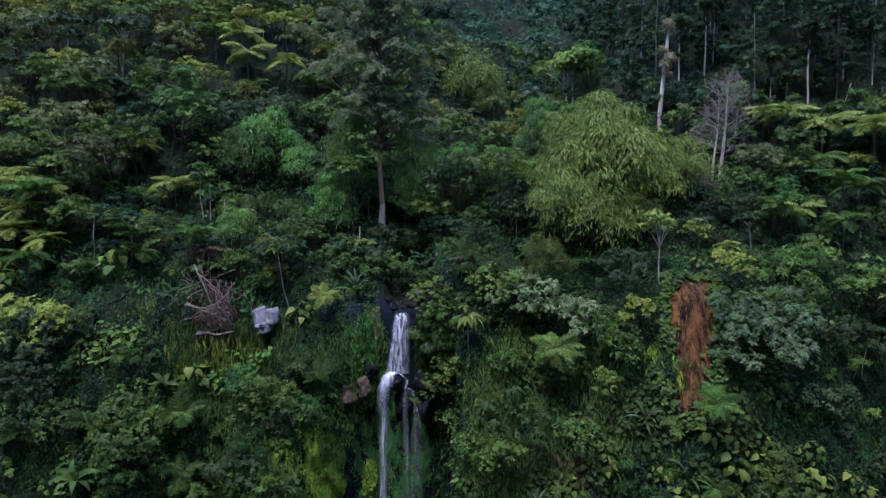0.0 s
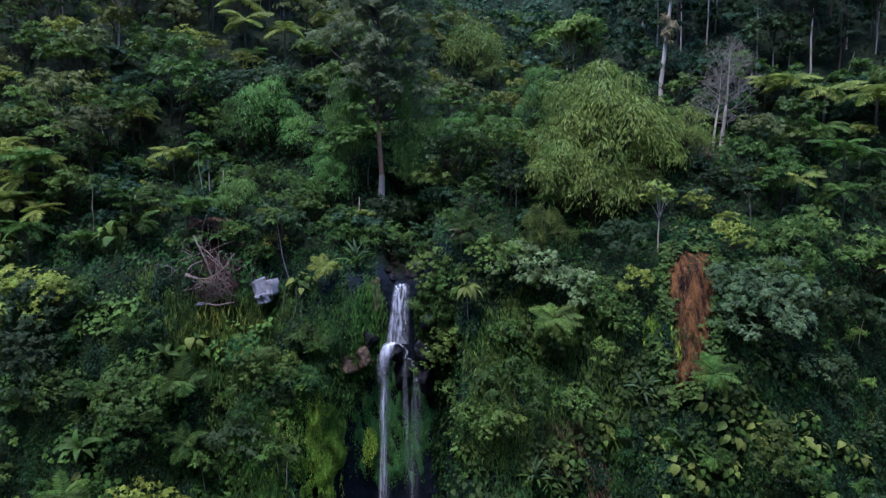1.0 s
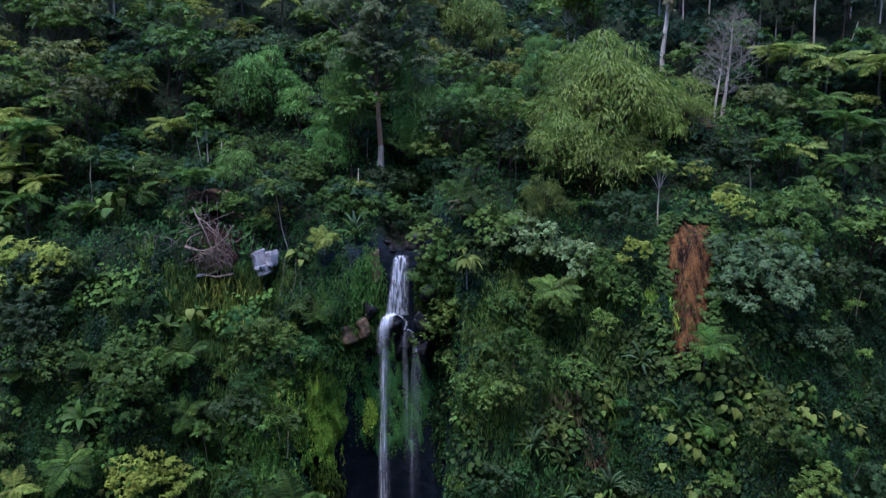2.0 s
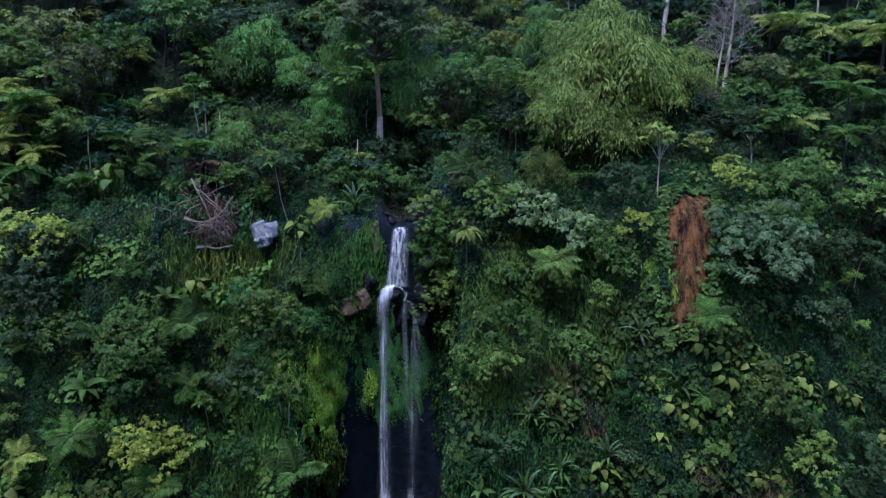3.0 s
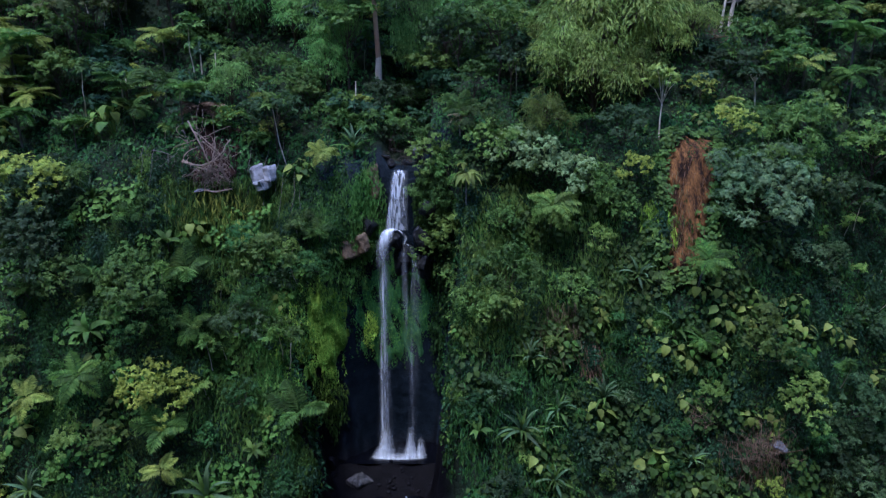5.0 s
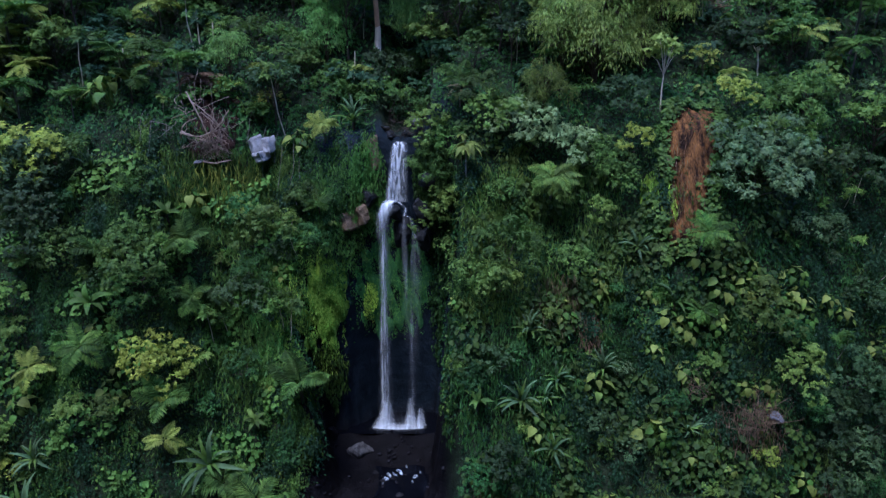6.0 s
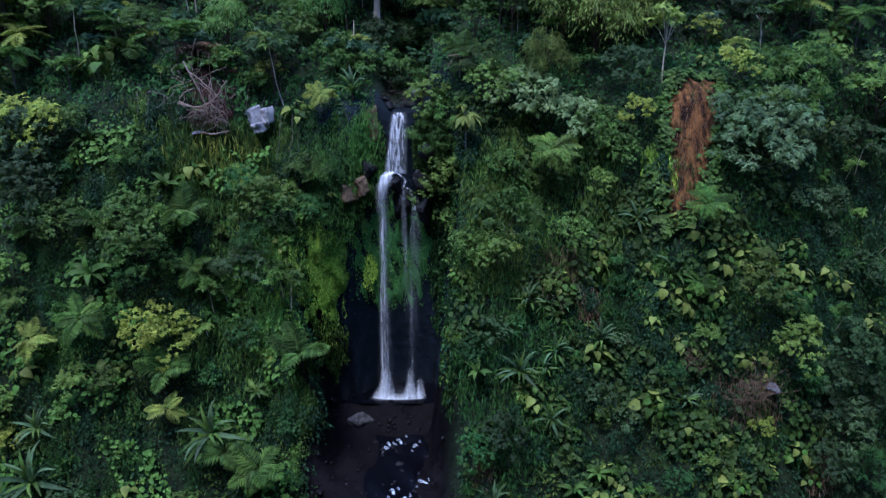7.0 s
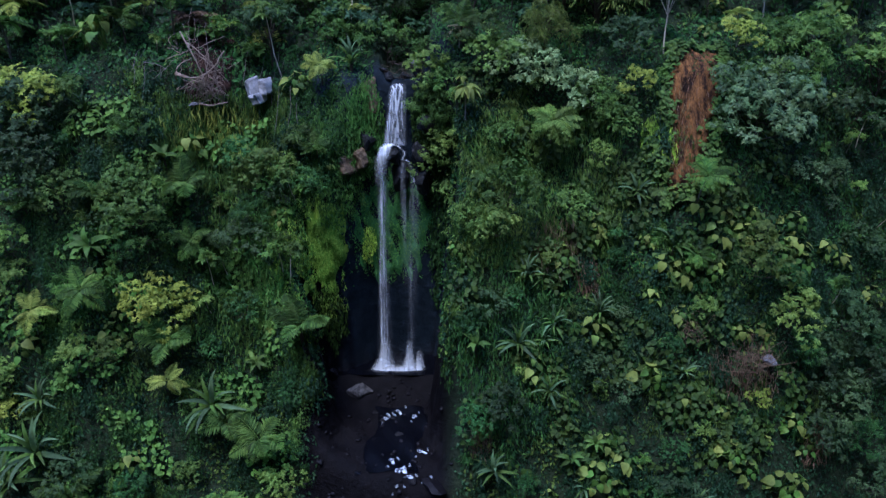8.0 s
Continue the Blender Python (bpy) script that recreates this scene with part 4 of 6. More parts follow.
made = [
    scatter(75, 36, 51, NEAR, 101, 0.8, lambda x, y: x < 1 or y > 46, (0.55, 1.0)),
    scatter(70, 36, 48, NEAR_RIGHT, 106, 0.8, lambda x, y: 0 < x < 24, (0.55, 1.0)),
    # far right: darker plants in place of the gorge's shade
    scatter(24, 36, 48, {"shrub_deep": 2, "low_fern": 1, "ear": 0.4}, 110, 0.8, lambda x, y: x >= 22, (0.55, 1.0)),
    scatter(34, 43, 51, {"sapling": 1}, 108, 0.9, lambda x, y: abs(x + 3) > 4, (0.7, 1.1)),
    scatter(46, 51, 70, {"sapling": 1}, 109, 0.9, None, (0.8, 1.5)),
    scatter(120, 51, 66, MIDDLE, 102, 0.75, None, (0.5, 0.9)),
    scatter(150, 64, 100, FAR_LEFT, 103, 0.7, lambda x, y: x < 0.22 * (y - 50) - 4, (0.55, 1.0)),
    scatter(70, 74, 112, {"slender": 1}, 104, 0.9, lambda x, y: x > 0.22 * (y - 50) + 12, (0.8, 1.15)),
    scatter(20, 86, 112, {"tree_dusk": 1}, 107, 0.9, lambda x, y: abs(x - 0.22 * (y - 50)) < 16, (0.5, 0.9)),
    scatter(50, 62, 96, {"feather": 2, "tree_mid": 2.5, "tree_deep": 2}, 105, 0.9, lambda x, y: abs(x - 0.22 * (y - 50)) < 11, (0.5, 0.9)),
]


def woods(name, label, category, count, y0, y1, radius, tall, leaves, size, material, seed, inside=None, gap=0.8):
    """Growth too dense to tell plant from plant: many leafy mounds in one sheet of leaves."""
    rng = np.random.default_rng(seed)
    parts, tries = [], 0
    while len(parts) < count and tries < count * 30:
        tries += 1
        y = rng.uniform(y0, y1)
        x = rng.uniform(-1, 1) * (0.66 * y + 3)
        if blocked(x, y) or (inside and not inside(x, y)):
            continue
        z = float(height(x, y))
        if y < 53 and rng.random() > min(math.hypot(1, (float(height(x, y + 0.4)) - z) / 0.4), 3) / 3:
            continue
        r = rng.uniform(*radius)
        if not free_spot(x, y, z, r * gap):
            continue
        take(x, y, z, r * gap)
        clumps = dome_clumps(rng, 7, r, r * 0.35, rng.uniform(*tall), r * 0.42)
        v, f = clump_leaves(rng, clumps, leaves, size, 0.48, 0.3, 0.85)
        parts.append((v + [x, y, z - 0.2], f))
    v, f = joined(parts)
    return tagged(mesh_object(name, v, f, material), label, category, kind="stuff")


def drapes(label, count, y0, y1, long, leaves, size, ratio, material, seed, inside=None, gap=0.7):
    """Creepers and bushes that spill down the cliff in long folds, in one sheet of leaves."""
    rng = np.random.default_rng(seed)
    parts, tries = [], 0
    while len(parts) < count and tries < count * 30:
        tries += 1
        y = rng.uniform(y0, y1)
        x = rng.uniform(-1, 1) * (0.66 * y + 3)
        if blocked(x, y) or (inside and not inside(x, y)):
            continue
        z = float(height(x, y))
        tall = rng.uniform(*long)
        wide = rng.uniform(0.35, 0.75) * tall ** 0.5
        if not free_spot(x, y, z, wide * gap):
            continue
        take(x, y, z, wide * gap)
        n = int(leaves * tall * wide)
        folds = rng.normal(size=6) * 0.5 * wide
        d = rng.random(n) ** 0.9
        k = rng.integers(6, size=n)
        dx = folds[k] * (0.6 + 0.5 * d) + rng.normal(size=n) * 0.16 * wide + 0.12 * np.sin(d * 5 + k)
        cut = d * rng.uniform(0.6, 1.0, 6)[k]
        out = 0.25 + 0.65 * wide * np.sin(np.pi * np.clip(0.12 + 0.8 * cut, 0, 1)) * np.exp(-(dx / (0.9 * wide)) ** 2) + 0.12 * rng.random(n)
        zz = z + 0.4 - cut * tall
        yy = slope_y_near(x + dx, zz, y, tall) - out
        at = np.stack([x + dx, yy, zz], -1)
        up = unit(np.stack([dx * 0.5, 0 * dx - 0.75, 0.75 - 0.45 * cut], -1) + rng.normal(size=(n, 3)) * 0.3)
        way = unit(np.stack([dx * 0.4, 0 * dx - 0.15, 0 * dx - 0.9], -1) + rng.normal(size=(n, 3)) * 0.38)
        ln = size * rng.uniform(0.55, 1.4, n)
        parts.append(leaf_arrays(at, way, up, ln, ln * ratio))
    v, f = joined(parts)
    return tagged(mesh_object("creeper_drape", v, f, material), label, "creeper", kind="stuff")


def slope_y_near(x, z, y, tall):
    """How far off the slope stands at heights a little below a spot at distance y."""
    ys = np.linspace(y - 0.9 * tall - 1.0, y + 0.6, 40)
    h = np.maximum.accumulate(height(x[:, None], ys[None]), 1)
    return ys[np.minimum((h < z[:, None]).sum(1), 39)]


def gully(x, y):
    return x - 0.22 * (y - 50)


# low on the right only the dark leaf hangs, painting the gorge's shade
drapes("dark green creepers spilling down the cliff in folds", 260, 36, 51.5, (1.2, 3.2), 130, 0.22, 0.5, LEAF["shade"], 311)
drapes("green creepers spilling down the cliff in folds", 230, 36, 51.5, (1.0, 3.0), 140, 0.17, 0.48, LEAF["creeper"], 312, lambda x, y: x < 1 or (x < 24 and y > 41.5))
drapes("light green leafy stems hanging down the cliff", 120, 37, 51.5, (0.8, 2.4), 130, 0.20, 0.42, LEAF["mid"], 315, lambda x, y: x < 1 or (x < 18 and y > 43))
woods("thicket", "thicket of dark green bushes above the cliff", "bushes", 210, 51, 74, (0.9, 1.7), (1.2, 2.8), 270, 0.38, LEAF["shade"], 313, gap=0.7)
woods("thicket", "thicket of green bushes above the cliff", "bushes", 210, 51, 74, (0.8, 1.6), (1.2, 2.6), 280, 0.36, LEAF["mid"], 314, gap=0.7)
woods("far_woods", "dark green forest on the ridge above the falls", "forest", 130, 70, 112, (0.9, 1.6), (3, 9.5), 250, 0.43, LEAF["shade"], 301, lambda x, y: gully(x, y) > 6, gap=1.5)
woods("far_woods", "green forest on the ridge above the falls", "forest", 130, 70, 112, (0.8, 1.5), (2.5, 8.0), 250, 0.41, LEAF["deep"], 305, lambda x, y: gully(x, y) > 6, gap=1.3)
woods("far_woods", "mixed green forest on the upper slope", "forest", 90, 70, 112, (1.3, 2.4), (2.0, 4.5), 350, 0.43, LEAF["mid"], 302, lambda x, y: gully(x, y) < 4, gap=0.7)
woods("far_woods", "olive green forest on the upper slope", "forest", 70, 66, 108, (1.3, 2.4), (2.5, 5.0), 350, 0.43, LEAF["warm"], 304, lambda x, y: gully(x, y) < -4, gap=0.7)
woods("far_woods", "forest up the distant valley, haze put into its bluish colour", "forest", 210, 80, 240, (1.8, 3.2), (4, 8), 220, 0.70, LEAF["dusk"], 303, lambda x, y: abs(gully(x, y)) < 20 + 0.2 * (y - 90), gap=1.0)


def lumps(x, z):
    """How far the creepers mound up from the slope."""
    return 0.55 + 0.45 * np.sin(x * 1.05 + 1.3 * np.sin(z * 0.6)) * np.sin(z * 1.25 + 0.9 * np.sin(x * 0.8)) + 0.25 * np.sin(x * 2.7 + z * 2.1)


def undergrowth(name, label, count, y0, y1, size, material, seed, lift=0.5, inside=None):
    """Small leaves over the whole slope, too many to count."""
    rng = np.random.default_rng(seed)
    y = rng.uniform(y0, y1, count * 6)
    x = rng.uniform(-1, 1, len(y)) * (0.68 * y + 3)
    z = height(x, y)
    e = 0.25
    n = unit(np.stack([-(height(x + e, y) - z) / e, -(height(x, y + e) - z) / e, np.ones_like(z)], -1))
    keep = rng.random(len(y)) < np.clip(1 / n[:, 2], 1, 4) / 4
    keep &= ~((x > ravine_left(y) + 0.9 + 0.5 * rng.random(len(y))) & (x < ravine_right(y) - 0.4 * rng.random(len(y))) & (y < 50.4)) & ~((x > -4.6) & (x < -0.5) & (y < 54)) & (scar(x, y) < 0.12) & ~(moss_bank(x, y) & (rng.random(len(y)) < 0.85))
    if inside:
        keep &= inside(x, y)
    x, y, z, n = x[keep][:count], y[keep][:count], z[keep][:count], n[keep][:count]
    k = len(x)
    bulge = np.clip(lumps(x, z), 0.05, None) * lift
    at = np.stack([x, y, z], -1) + n * (bulge * rng.uniform(0.35, 1.0, k))[:, None]
    up = unit(n * 0.6 + [0, -0.55, 0.15] + rng.normal(size=(k, 3)) * 0.4)
    way = rng.normal(size=(k, 3)) * 0.7 + n * 0.25 - np.array([0, 0, 1.1])
    way = unit(way - up * (way * up).sum(1, keepdims=True))
    ln = size * rng.uniform(0.55, 1.5, k)
    v, f = leaf_arrays(at, way, up, ln, ln * rng.uniform(0.35, 0.6, k))
    return tagged(mesh_object(name, v, f, material), label, "undergrowth", kind="stuff")


# lighter creepers stay off the low slope, so its leaf colour reads as shade
undergrowth("undergrowth", "dense green creepers and seedlings over the slope", 48000, 35, 54, 0.18, LEAF["creeper"], 201, 0.6, lambda x, y: y > 41.6 + 1.3 * np.sin(x * 0.6) + 0.8 * np.sin(x * 1.7 + y))
undergrowth("undergrowth", "dense dark green creepers over the slope", 42000, 35, 54, 0.25, LEAF["shade"], 202, 0.45)
undergrowth("undergrowth", "scattered fresh green seedlings on the slope", 12000, 35, 54, 0.24, LEAF["fresh"], 204, 0.6, lambda x, y: (x < 19 + 0.4 * (y - 36)) & (np.sin(x * 0.9 + 2) * np.sin(y * 0.8 + x * 0.3) > 0.3))
undergrowth("undergrowth", "dark green seedlings and creepers above the cliff", 15000, 51, 65, 0.36, LEAF["creeper"], 206, 0.8)
undergrowth("undergrowth", "dark green forest undergrowth on the upper slope", 28000, 54, 105, 0.45, LEAF["deep"], 203, 0.7)


def broad_leaves(label, count, x0, x1, y0, y1, size, material, seed, inside):
    """Broad rounded creeper leaves, each facing out of the slope."""
    rng = np.random.default_rng(seed)
    x, y = rng.uniform(x0, x1, count * 8), rng.uniform(y0, y1, count * 8)
    keep = inside(x, y) & ~((x > ravine_left(y)) & (x < ravine_right(y) + 0.3) & (y < 50.4)) & (scar(x, y) < 0.42 * rng.random(len(x)) ** 3)
    x, y = x[keep][:count], y[keep][:count]
    k, z, e = len(x), height(x, y), 0.25
    n = unit(np.stack([-(height(x + e, y) - z) / e, -(height(x, y + e) - z) / e, np.ones_like(z)], -1))
    at = np.stack([x, y, z], -1) + n * (0.35 + np.clip(lumps(x, z), 0, None) * 0.6 * rng.uniform(0.5, 1.0, k))[:, None]
    up = unit(n * 0.6 + [0, -0.2, 0.6] + rng.normal(size=(k, 3)) * 0.3)
    way = rng.normal(size=(k, 3)) * 0.7 - np.array([0, 0.2, 0.8])
    way = unit(way - up * (way * up).sum(1, keepdims=True))
    side = np.cross(way, up)
    ln = (size * rng.uniform(0.5, 1.3, k))[:, None]
    ring = [(0.0, 0.0, 0.0), (-0.1, 0.28, 0.05), (0.3, 0.44, 0.06), (0.72, 0.27, 0.0), (1.0, 0.0, -0.14), (0.72, -0.27, 0.0), (0.3, -0.44, 0.06), (-0.1, -0.28, 0.05)]
    v = np.stack([at + ln * (way * a + side * b + up * c) for a, b, c in ring], 1).reshape(-1, 3)
    i = np.arange(k)[:, None] * 8
    f = np.concatenate([i + [0, q, q + 1] for q in range(1, 7)], 1).reshape(-1, 3)
    return tagged(mesh_object("broad_creeper", v, f, material), label, "creeper", kind="stuff")


broad_leaves("broad mid-green creeper leaves over the slope", 900, 7, 22, 37.5, 48, 0.37, LEAF["mid"], 221, lambda x, y: np.sin(x * 0.55 + 1.0 + 0.8 * np.sin(y * 1.8)) * np.sin(y * 1.4 + 0.4) > 0.15)
broad_leaves("broad green creeper leaves over the slope", 2100, 1, 24, 37, 49.5, 0.33, LEAF["fern"], 222, lambda x, y: np.sin(x * 0.75 + 0.3 + 0.8 * np.sin(y * 1.4)) * np.sin(y * 1.8 + 2.0) > 0.2)
broad_leaves("broad green creeper leaves on the cliff", 2400, -31, -8, 37, 50, 0.33, LEAF["fern"], 223, lambda x, y: np.sin(x * 0.7 + 2.3 + 0.8 * np.sin(y * 1.6)) * np.sin(y * 1.6 + 1.0) > 0.25)

broad_leaves("green seedlings creeping in over the edge of the bare earth", 1700, 13.2, 19.2, 44.6, 51.2, 0.24, LEAF["mid"], 224, lambda x, y: scar(x, y) > -0.4)


def slope_y(x, z):
    """How far off the slope stands at a height, over x."""
    ys = np.arange(30, 54, 0.08)
    h = np.maximum.accumulate(height(np.asarray(x)[:, None], ys[None]), 1)
    return ys[np.minimum((h < np.asarray(z)[:, None]).sum(1), len(ys) - 1)]


def curtain(name, label, category, x0, x1, z0, z1, count, length, ratio, material, seed, lift=0.25, ragged=0.0, mat=False):
    """Hanging growth on the steep part of the slope: every blade points down. A mat is close and swells in cushions."""
    rng = np.random.default_rng(seed)
    x, z = rng.uniform(x0, x1, count), rng.uniform(z0, z1, count)
    if ragged:
        d = ((x - (x0 + x1) / 2) / (x1 - x0) * 2) ** 2 + ((z - (z0 + z1) / 2) / (z1 - z0) * 2) ** 2 + ragged * (0.6 * np.sin(x * 4.1 + 1.2 * np.sin(z)) * np.sin(z * 2.3 + x) + 0.45 * np.sin(x * 9.3 + z) * np.sin(z * 1.1 + 2)) + 0.8 * rng.random(count) ** 2
        x, z = x[d < 1], z[d < 1]
    k = len(x)
    out = rng.uniform(0.0, lift, k)
    if mat:
        out = lift * (0.5 + 0.28 * np.sin(x * 3.3 + 1.4 * np.sin(z * 1.1)) * np.sin(z * 1.9 + x) + 0.16 * np.sin(x * 7.7 + z * 2.2)) + 0.08 * rng.random(k)
    at = np.stack([x, slope_y(x, z) - out, z + 0.1], -1)
    way = unit(rng.normal(size=(k, 3)) * [0.28, 0.22, 0.2] + [0, -0.3, -1.0])
    up = unit(rng.normal(size=(k, 3)) * [0.5, 0.3, 0.3] + [0, -0.9, 0.85])
    ln = length * rng.uniform(0.5, 1.4, k)
    v, f = leaf_arrays(at, way, up, ln, ln * ratio)
    return tagged(mesh_object(name, v, f, material), label, category, kind="stuff")


def tufts(label, count, blades, x0, x1, z0, z1, length, ratio, material, seed):
    """Tufts of strands hanging from points on the steep slope."""
    rng = np.random.default_rng(seed)
    x, z = rng.uniform(x0, x1, count), rng.uniform(z0, z1, count)
    y = slope_y(x, z)
    keep = (scar(x, y) < -0.1) & ~((x > ravine_left(y) - 0.2) & (x < ravine_right(y) + 0.4))
    base = np.repeat(np.stack([x, y - 0.5, z], -1)[keep], blades, 0)
    k = len(base)
    big = np.repeat(rng.uniform(0.6, 1.4, keep.sum()), blades)
    drop = rng.random(k) ** 0.8
    off = rng.normal(size=(k, 3)) * [0.34, 0.16, 0.10]
    at = base + off * big[:, None] * (0.5 + 0.8 * drop[:, None]) - np.stack([0 * drop, 0.25 * drop * (1 - drop) + 0.1, drop * 1.3 * big], -1)
    at[:, 1] = np.minimum(at[:, 1], slope_y(at[:, 0], at[:, 2]) - 0.12)
    way = unit(off * [1.1, 0.8, 0.5] + rng.normal(size=(k, 3)) * 0.22 - [0, 0.25, 0.8])
    up = unit(rng.normal(size=(k, 3)) * 0.35 + [0, -0.75, 0.75])
    ln = length * rng.uniform(0.5, 1.4, k)
    v, f = leaf_arrays(at, way, up, ln, ln * ratio)
    return tagged(mesh_object("hanging_tuft", v, f, material), label, "creeper", kind="stuff")


tufts("green tufts of trailing plants down the cliff", 190, 60, -32, 32, 1.5, 21, 0.34, 0.2, LEAF["mid"], 431)
tufts("dark green tufts of trailing plants down the cliff", 210, 60, -32, 32, 1.0, 21, 0.36, 0.25, LEAF["creeper"], 432)
tufts("light green tufts of trailing ferns down the cliff", 90, 55, -30, 30, 2.0, 20, 0.30, 0.16, LEAF["fern"], 433)
tufts("light green grass and ferns hanging beside the falls", 75, 55, -12.0, -4.6, 15.2, 22.6, 0.34, 0.16, LEAF["grass"], 434)
tufts("green trailing plants beside the falls", 80, 55, -0.6, 6.0, 13.5, 22.6, 0.34, 0.22, LEAF["fresh"], 435)

def moss_mat(label, x0, x1, z0, z1, lift, material, ragged, seed):
    """A cushioned sheet of moss on the rock, its ragged edge sunk into the wall."""
    x, z = np.meshgrid(np.linspace(x0, x1, 46), np.linspace(z0, z1, 90), indexing="ij")
    d = ((x - (x0 + x1) / 2) / (x1 - x0) * 2) ** 2 + ((z - (z0 + z1) / 2) / (z1 - z0) * 2) ** 2
    d = d + ragged * (np.sin(x * 3.7 + 1.3 * np.sin(z * 0.9) + seed) * np.sin(z * 1.7 + x) + 0.5 * np.sin(x * 8.1 + z + seed))
    swell = 0.35 * np.sin(x * 3.3 + 1.4 * np.sin(z * 1.1)) * np.sin(z * 1.9 + x) + 0.2 * np.sin(x * 7.7 + z * 2.2) + 0.12 * np.sin(x * 15 + z * 5.1)
    out = np.where(d < 1, lift * (0.6 + swell) * np.clip(2.2 * (1 - d), 0, 1), -1.2 * np.clip(d - 1, 0, 0.5)) - 0.06
    y = slope_y(x.ravel(), z.ravel()).reshape(x.shape)
    soft_y = np.pad(y, 2, mode="edge")
    y = sum(soft_y[i:i + 46, j:j + 90] for i in range(5) for j in range(5)) / 25
    ob = mesh_object("moss_mat", np.stack([x, y - out, z], -1).reshape(-1, 3), grid_faces(46, 90), material, smooth_shade=True)
    return tagged(ob, label, "moss", kind="stuff")


moss_mat("thick yellow-green moss on the wet rock", -9.4, -6.5, 8.3, 14.9, 0.55, MOSS_BRIGHT, 0.28, 1.0)
moss_mat("dark green moss on the wall behind the water", -6.6, -0.3, 7.2, 16.6, 0.25, MOSS_DARK, 0.2, 2.0)
curtain("hanging_moss", "bright yellow-green moss hanging beside the falls", "moss", -9.2, -6.75, 7.9, 14.6, 13000, 0.11, 0.45, LEAF["moss"], 401, 0.75, 0.6, True)
curtain("hanging_moss", "yellow-green tufts of moss hanging below the mat", "moss", -9.6, -6.6, 5.8, 9.0, 1300, 0.26, 0.22, LEAF["moss"], 417, 0.7, 1.1)
curtain("hanging_moss", "small yellow-green patch of moss close to the falls", "moss", -5.6, -4.6, 9.0, 12.2, 1500, 0.15, 0.4, LEAF["moss"], 418, 0.4, 0.7)
undergrowth("undergrowth", "growth up the distant valley, haze put into its bluish colour", 16000, 78, 230, 0.8, LEAF["dusk"], 205, 0.8, lambda x, y: np.abs(x - 0.22 * (y - 50)) < 14 + 0.12 * y)
curtain("hanging_moss", "patchy yellow-green moss thinning out along the cliff", "moss", -11.4, -7.5, 7.5, 15.5, 3000, 0.20, 0.32, LEAF["moss"], 416, 0.9, 1.2)
curtain("hanging_moss", "green moss hanging on the cliff", "moss", -13.2, -8.6, 4.5, 16.5, 10000, 0.22, 0.36, LEAF["grass"], 402, 0.7, 0.4, True)
curtain("hanging_moss", "dark green moss on the wet wall behind the water", "moss", -6.4, -0.4, 7.4, 16.6, 7000, 0.12, 0.5, LEAF["grass"], 403, 0.3, 0.35, True)
curtain("hanging_creeper", "green creepers hanging over the rock beside the falls", "creeper", -9.2, -4.9, 12.4, 22.0, 7500, 0.27, 0.26, LEAF["grass"], 411, 0.6, 0.35)
curtain("hanging_creeper", "green creepers hanging over the rock beside the falls", "creeper", -0.9, 1.6, 4.0, 21.5, 5000, 0.26, 0.5, LEAF["creeper"], 412, 0.5, 0.35)
curtain("hanging_creeper", "green creepers closing in on the upper fall", "creeper", -6.4, -3.75, 15.5, 22.8, 5200, 0.27, 0.28, LEAF["grass"], 413, 0.9, 0.2)
curtain("hanging_creeper", "green creepers closing in on the upper fall", "creeper", -2.05, 0.6, 17.0, 22.8, 4200, 0.26, 0.42, LEAF["mid"], 414, 1.0, 0.2)
curtain("hanging_creeper", "dark green creepers hanging under the moss", "creeper", -10.4, -6.6, 2.6, 8.6, 3600, 0.30, 0.3, LEAF["fern"], 415, 0.7, 0.3)
curtain("hanging_grass", "yellow-green grass hanging under the ledge", "grass", -19.5, -10.5, 15.5, 21.5, 4500, 0.6, 0.08, LEAF["mid"], 404, 0.8)
curtain("hanging_grass", "pale tufts of grass hanging under the ledge", "grass", -19.0, -11.5, 17.5, 21.0, 900, 0.7, 0.08, LEAF["warm"], 405, 0.9, 0.6)
curtain("hanging_grass", "green grass hanging below the broad-leaved bushes", "grass", 1.2, 12, 12.0, 21.0, 5000, 0.5, 0.12, LEAF["mid"], 406, 0.8)
curtain("hanging_creeper", "creepers draped in long strands down the cliff", "creeper", 0.6, 9.0, 1.5, 13.0, 4500, 0.42, 0.22, LEAF["creeper"], 421, 0.9, 0.5)
curtain("hanging_creeper", "creepers draped in long strands down the cliff", "creeper", -17.0, -9.5, 4.0, 16.0, 5000, 0.42, 0.22, LEAF["mid"], 422, 0.9, 0.5)
curtain("dry_grass", "straw-coloured dry grass on a bare patch", "grass", 5.8, 9.6, 11.0, 14.5, 900, 0.8, 0.05, LEAF["straw"], 407, 0.9, 0.4)
curtain("dry_grass", "withered brown stalks round the brushwood", "grass", 17.2, 22.0, 4.0, 8.0, 900, 0.55, 0.06, LEAF["dead"], 409, 0.9, 0.4)
curtain("dry_grass", "dead rootlets and brown stalks hanging over the bare earth", "grass", 15.0, 18.4, 16.8, 24.2, 420, 0.55, 0.06, LEAF["dead"], 410, 0.5, 0.3)
curtain("dry_grass", "pale dry grass at the edge of the bare earth", "grass", 14.6, 16.4, 16.6, 22.5, 500, 0.45, 0.08, LEAF["straw"], 420, 0.7, 0.6)
curtain("hanging_creeper", "green sprigs creeping over the bare earth", "creeper", 15.2, 17.6, 17.0, 20.5, 420, 0.28, 0.35, LEAF["mid"], 423, 0.6, 0.9)
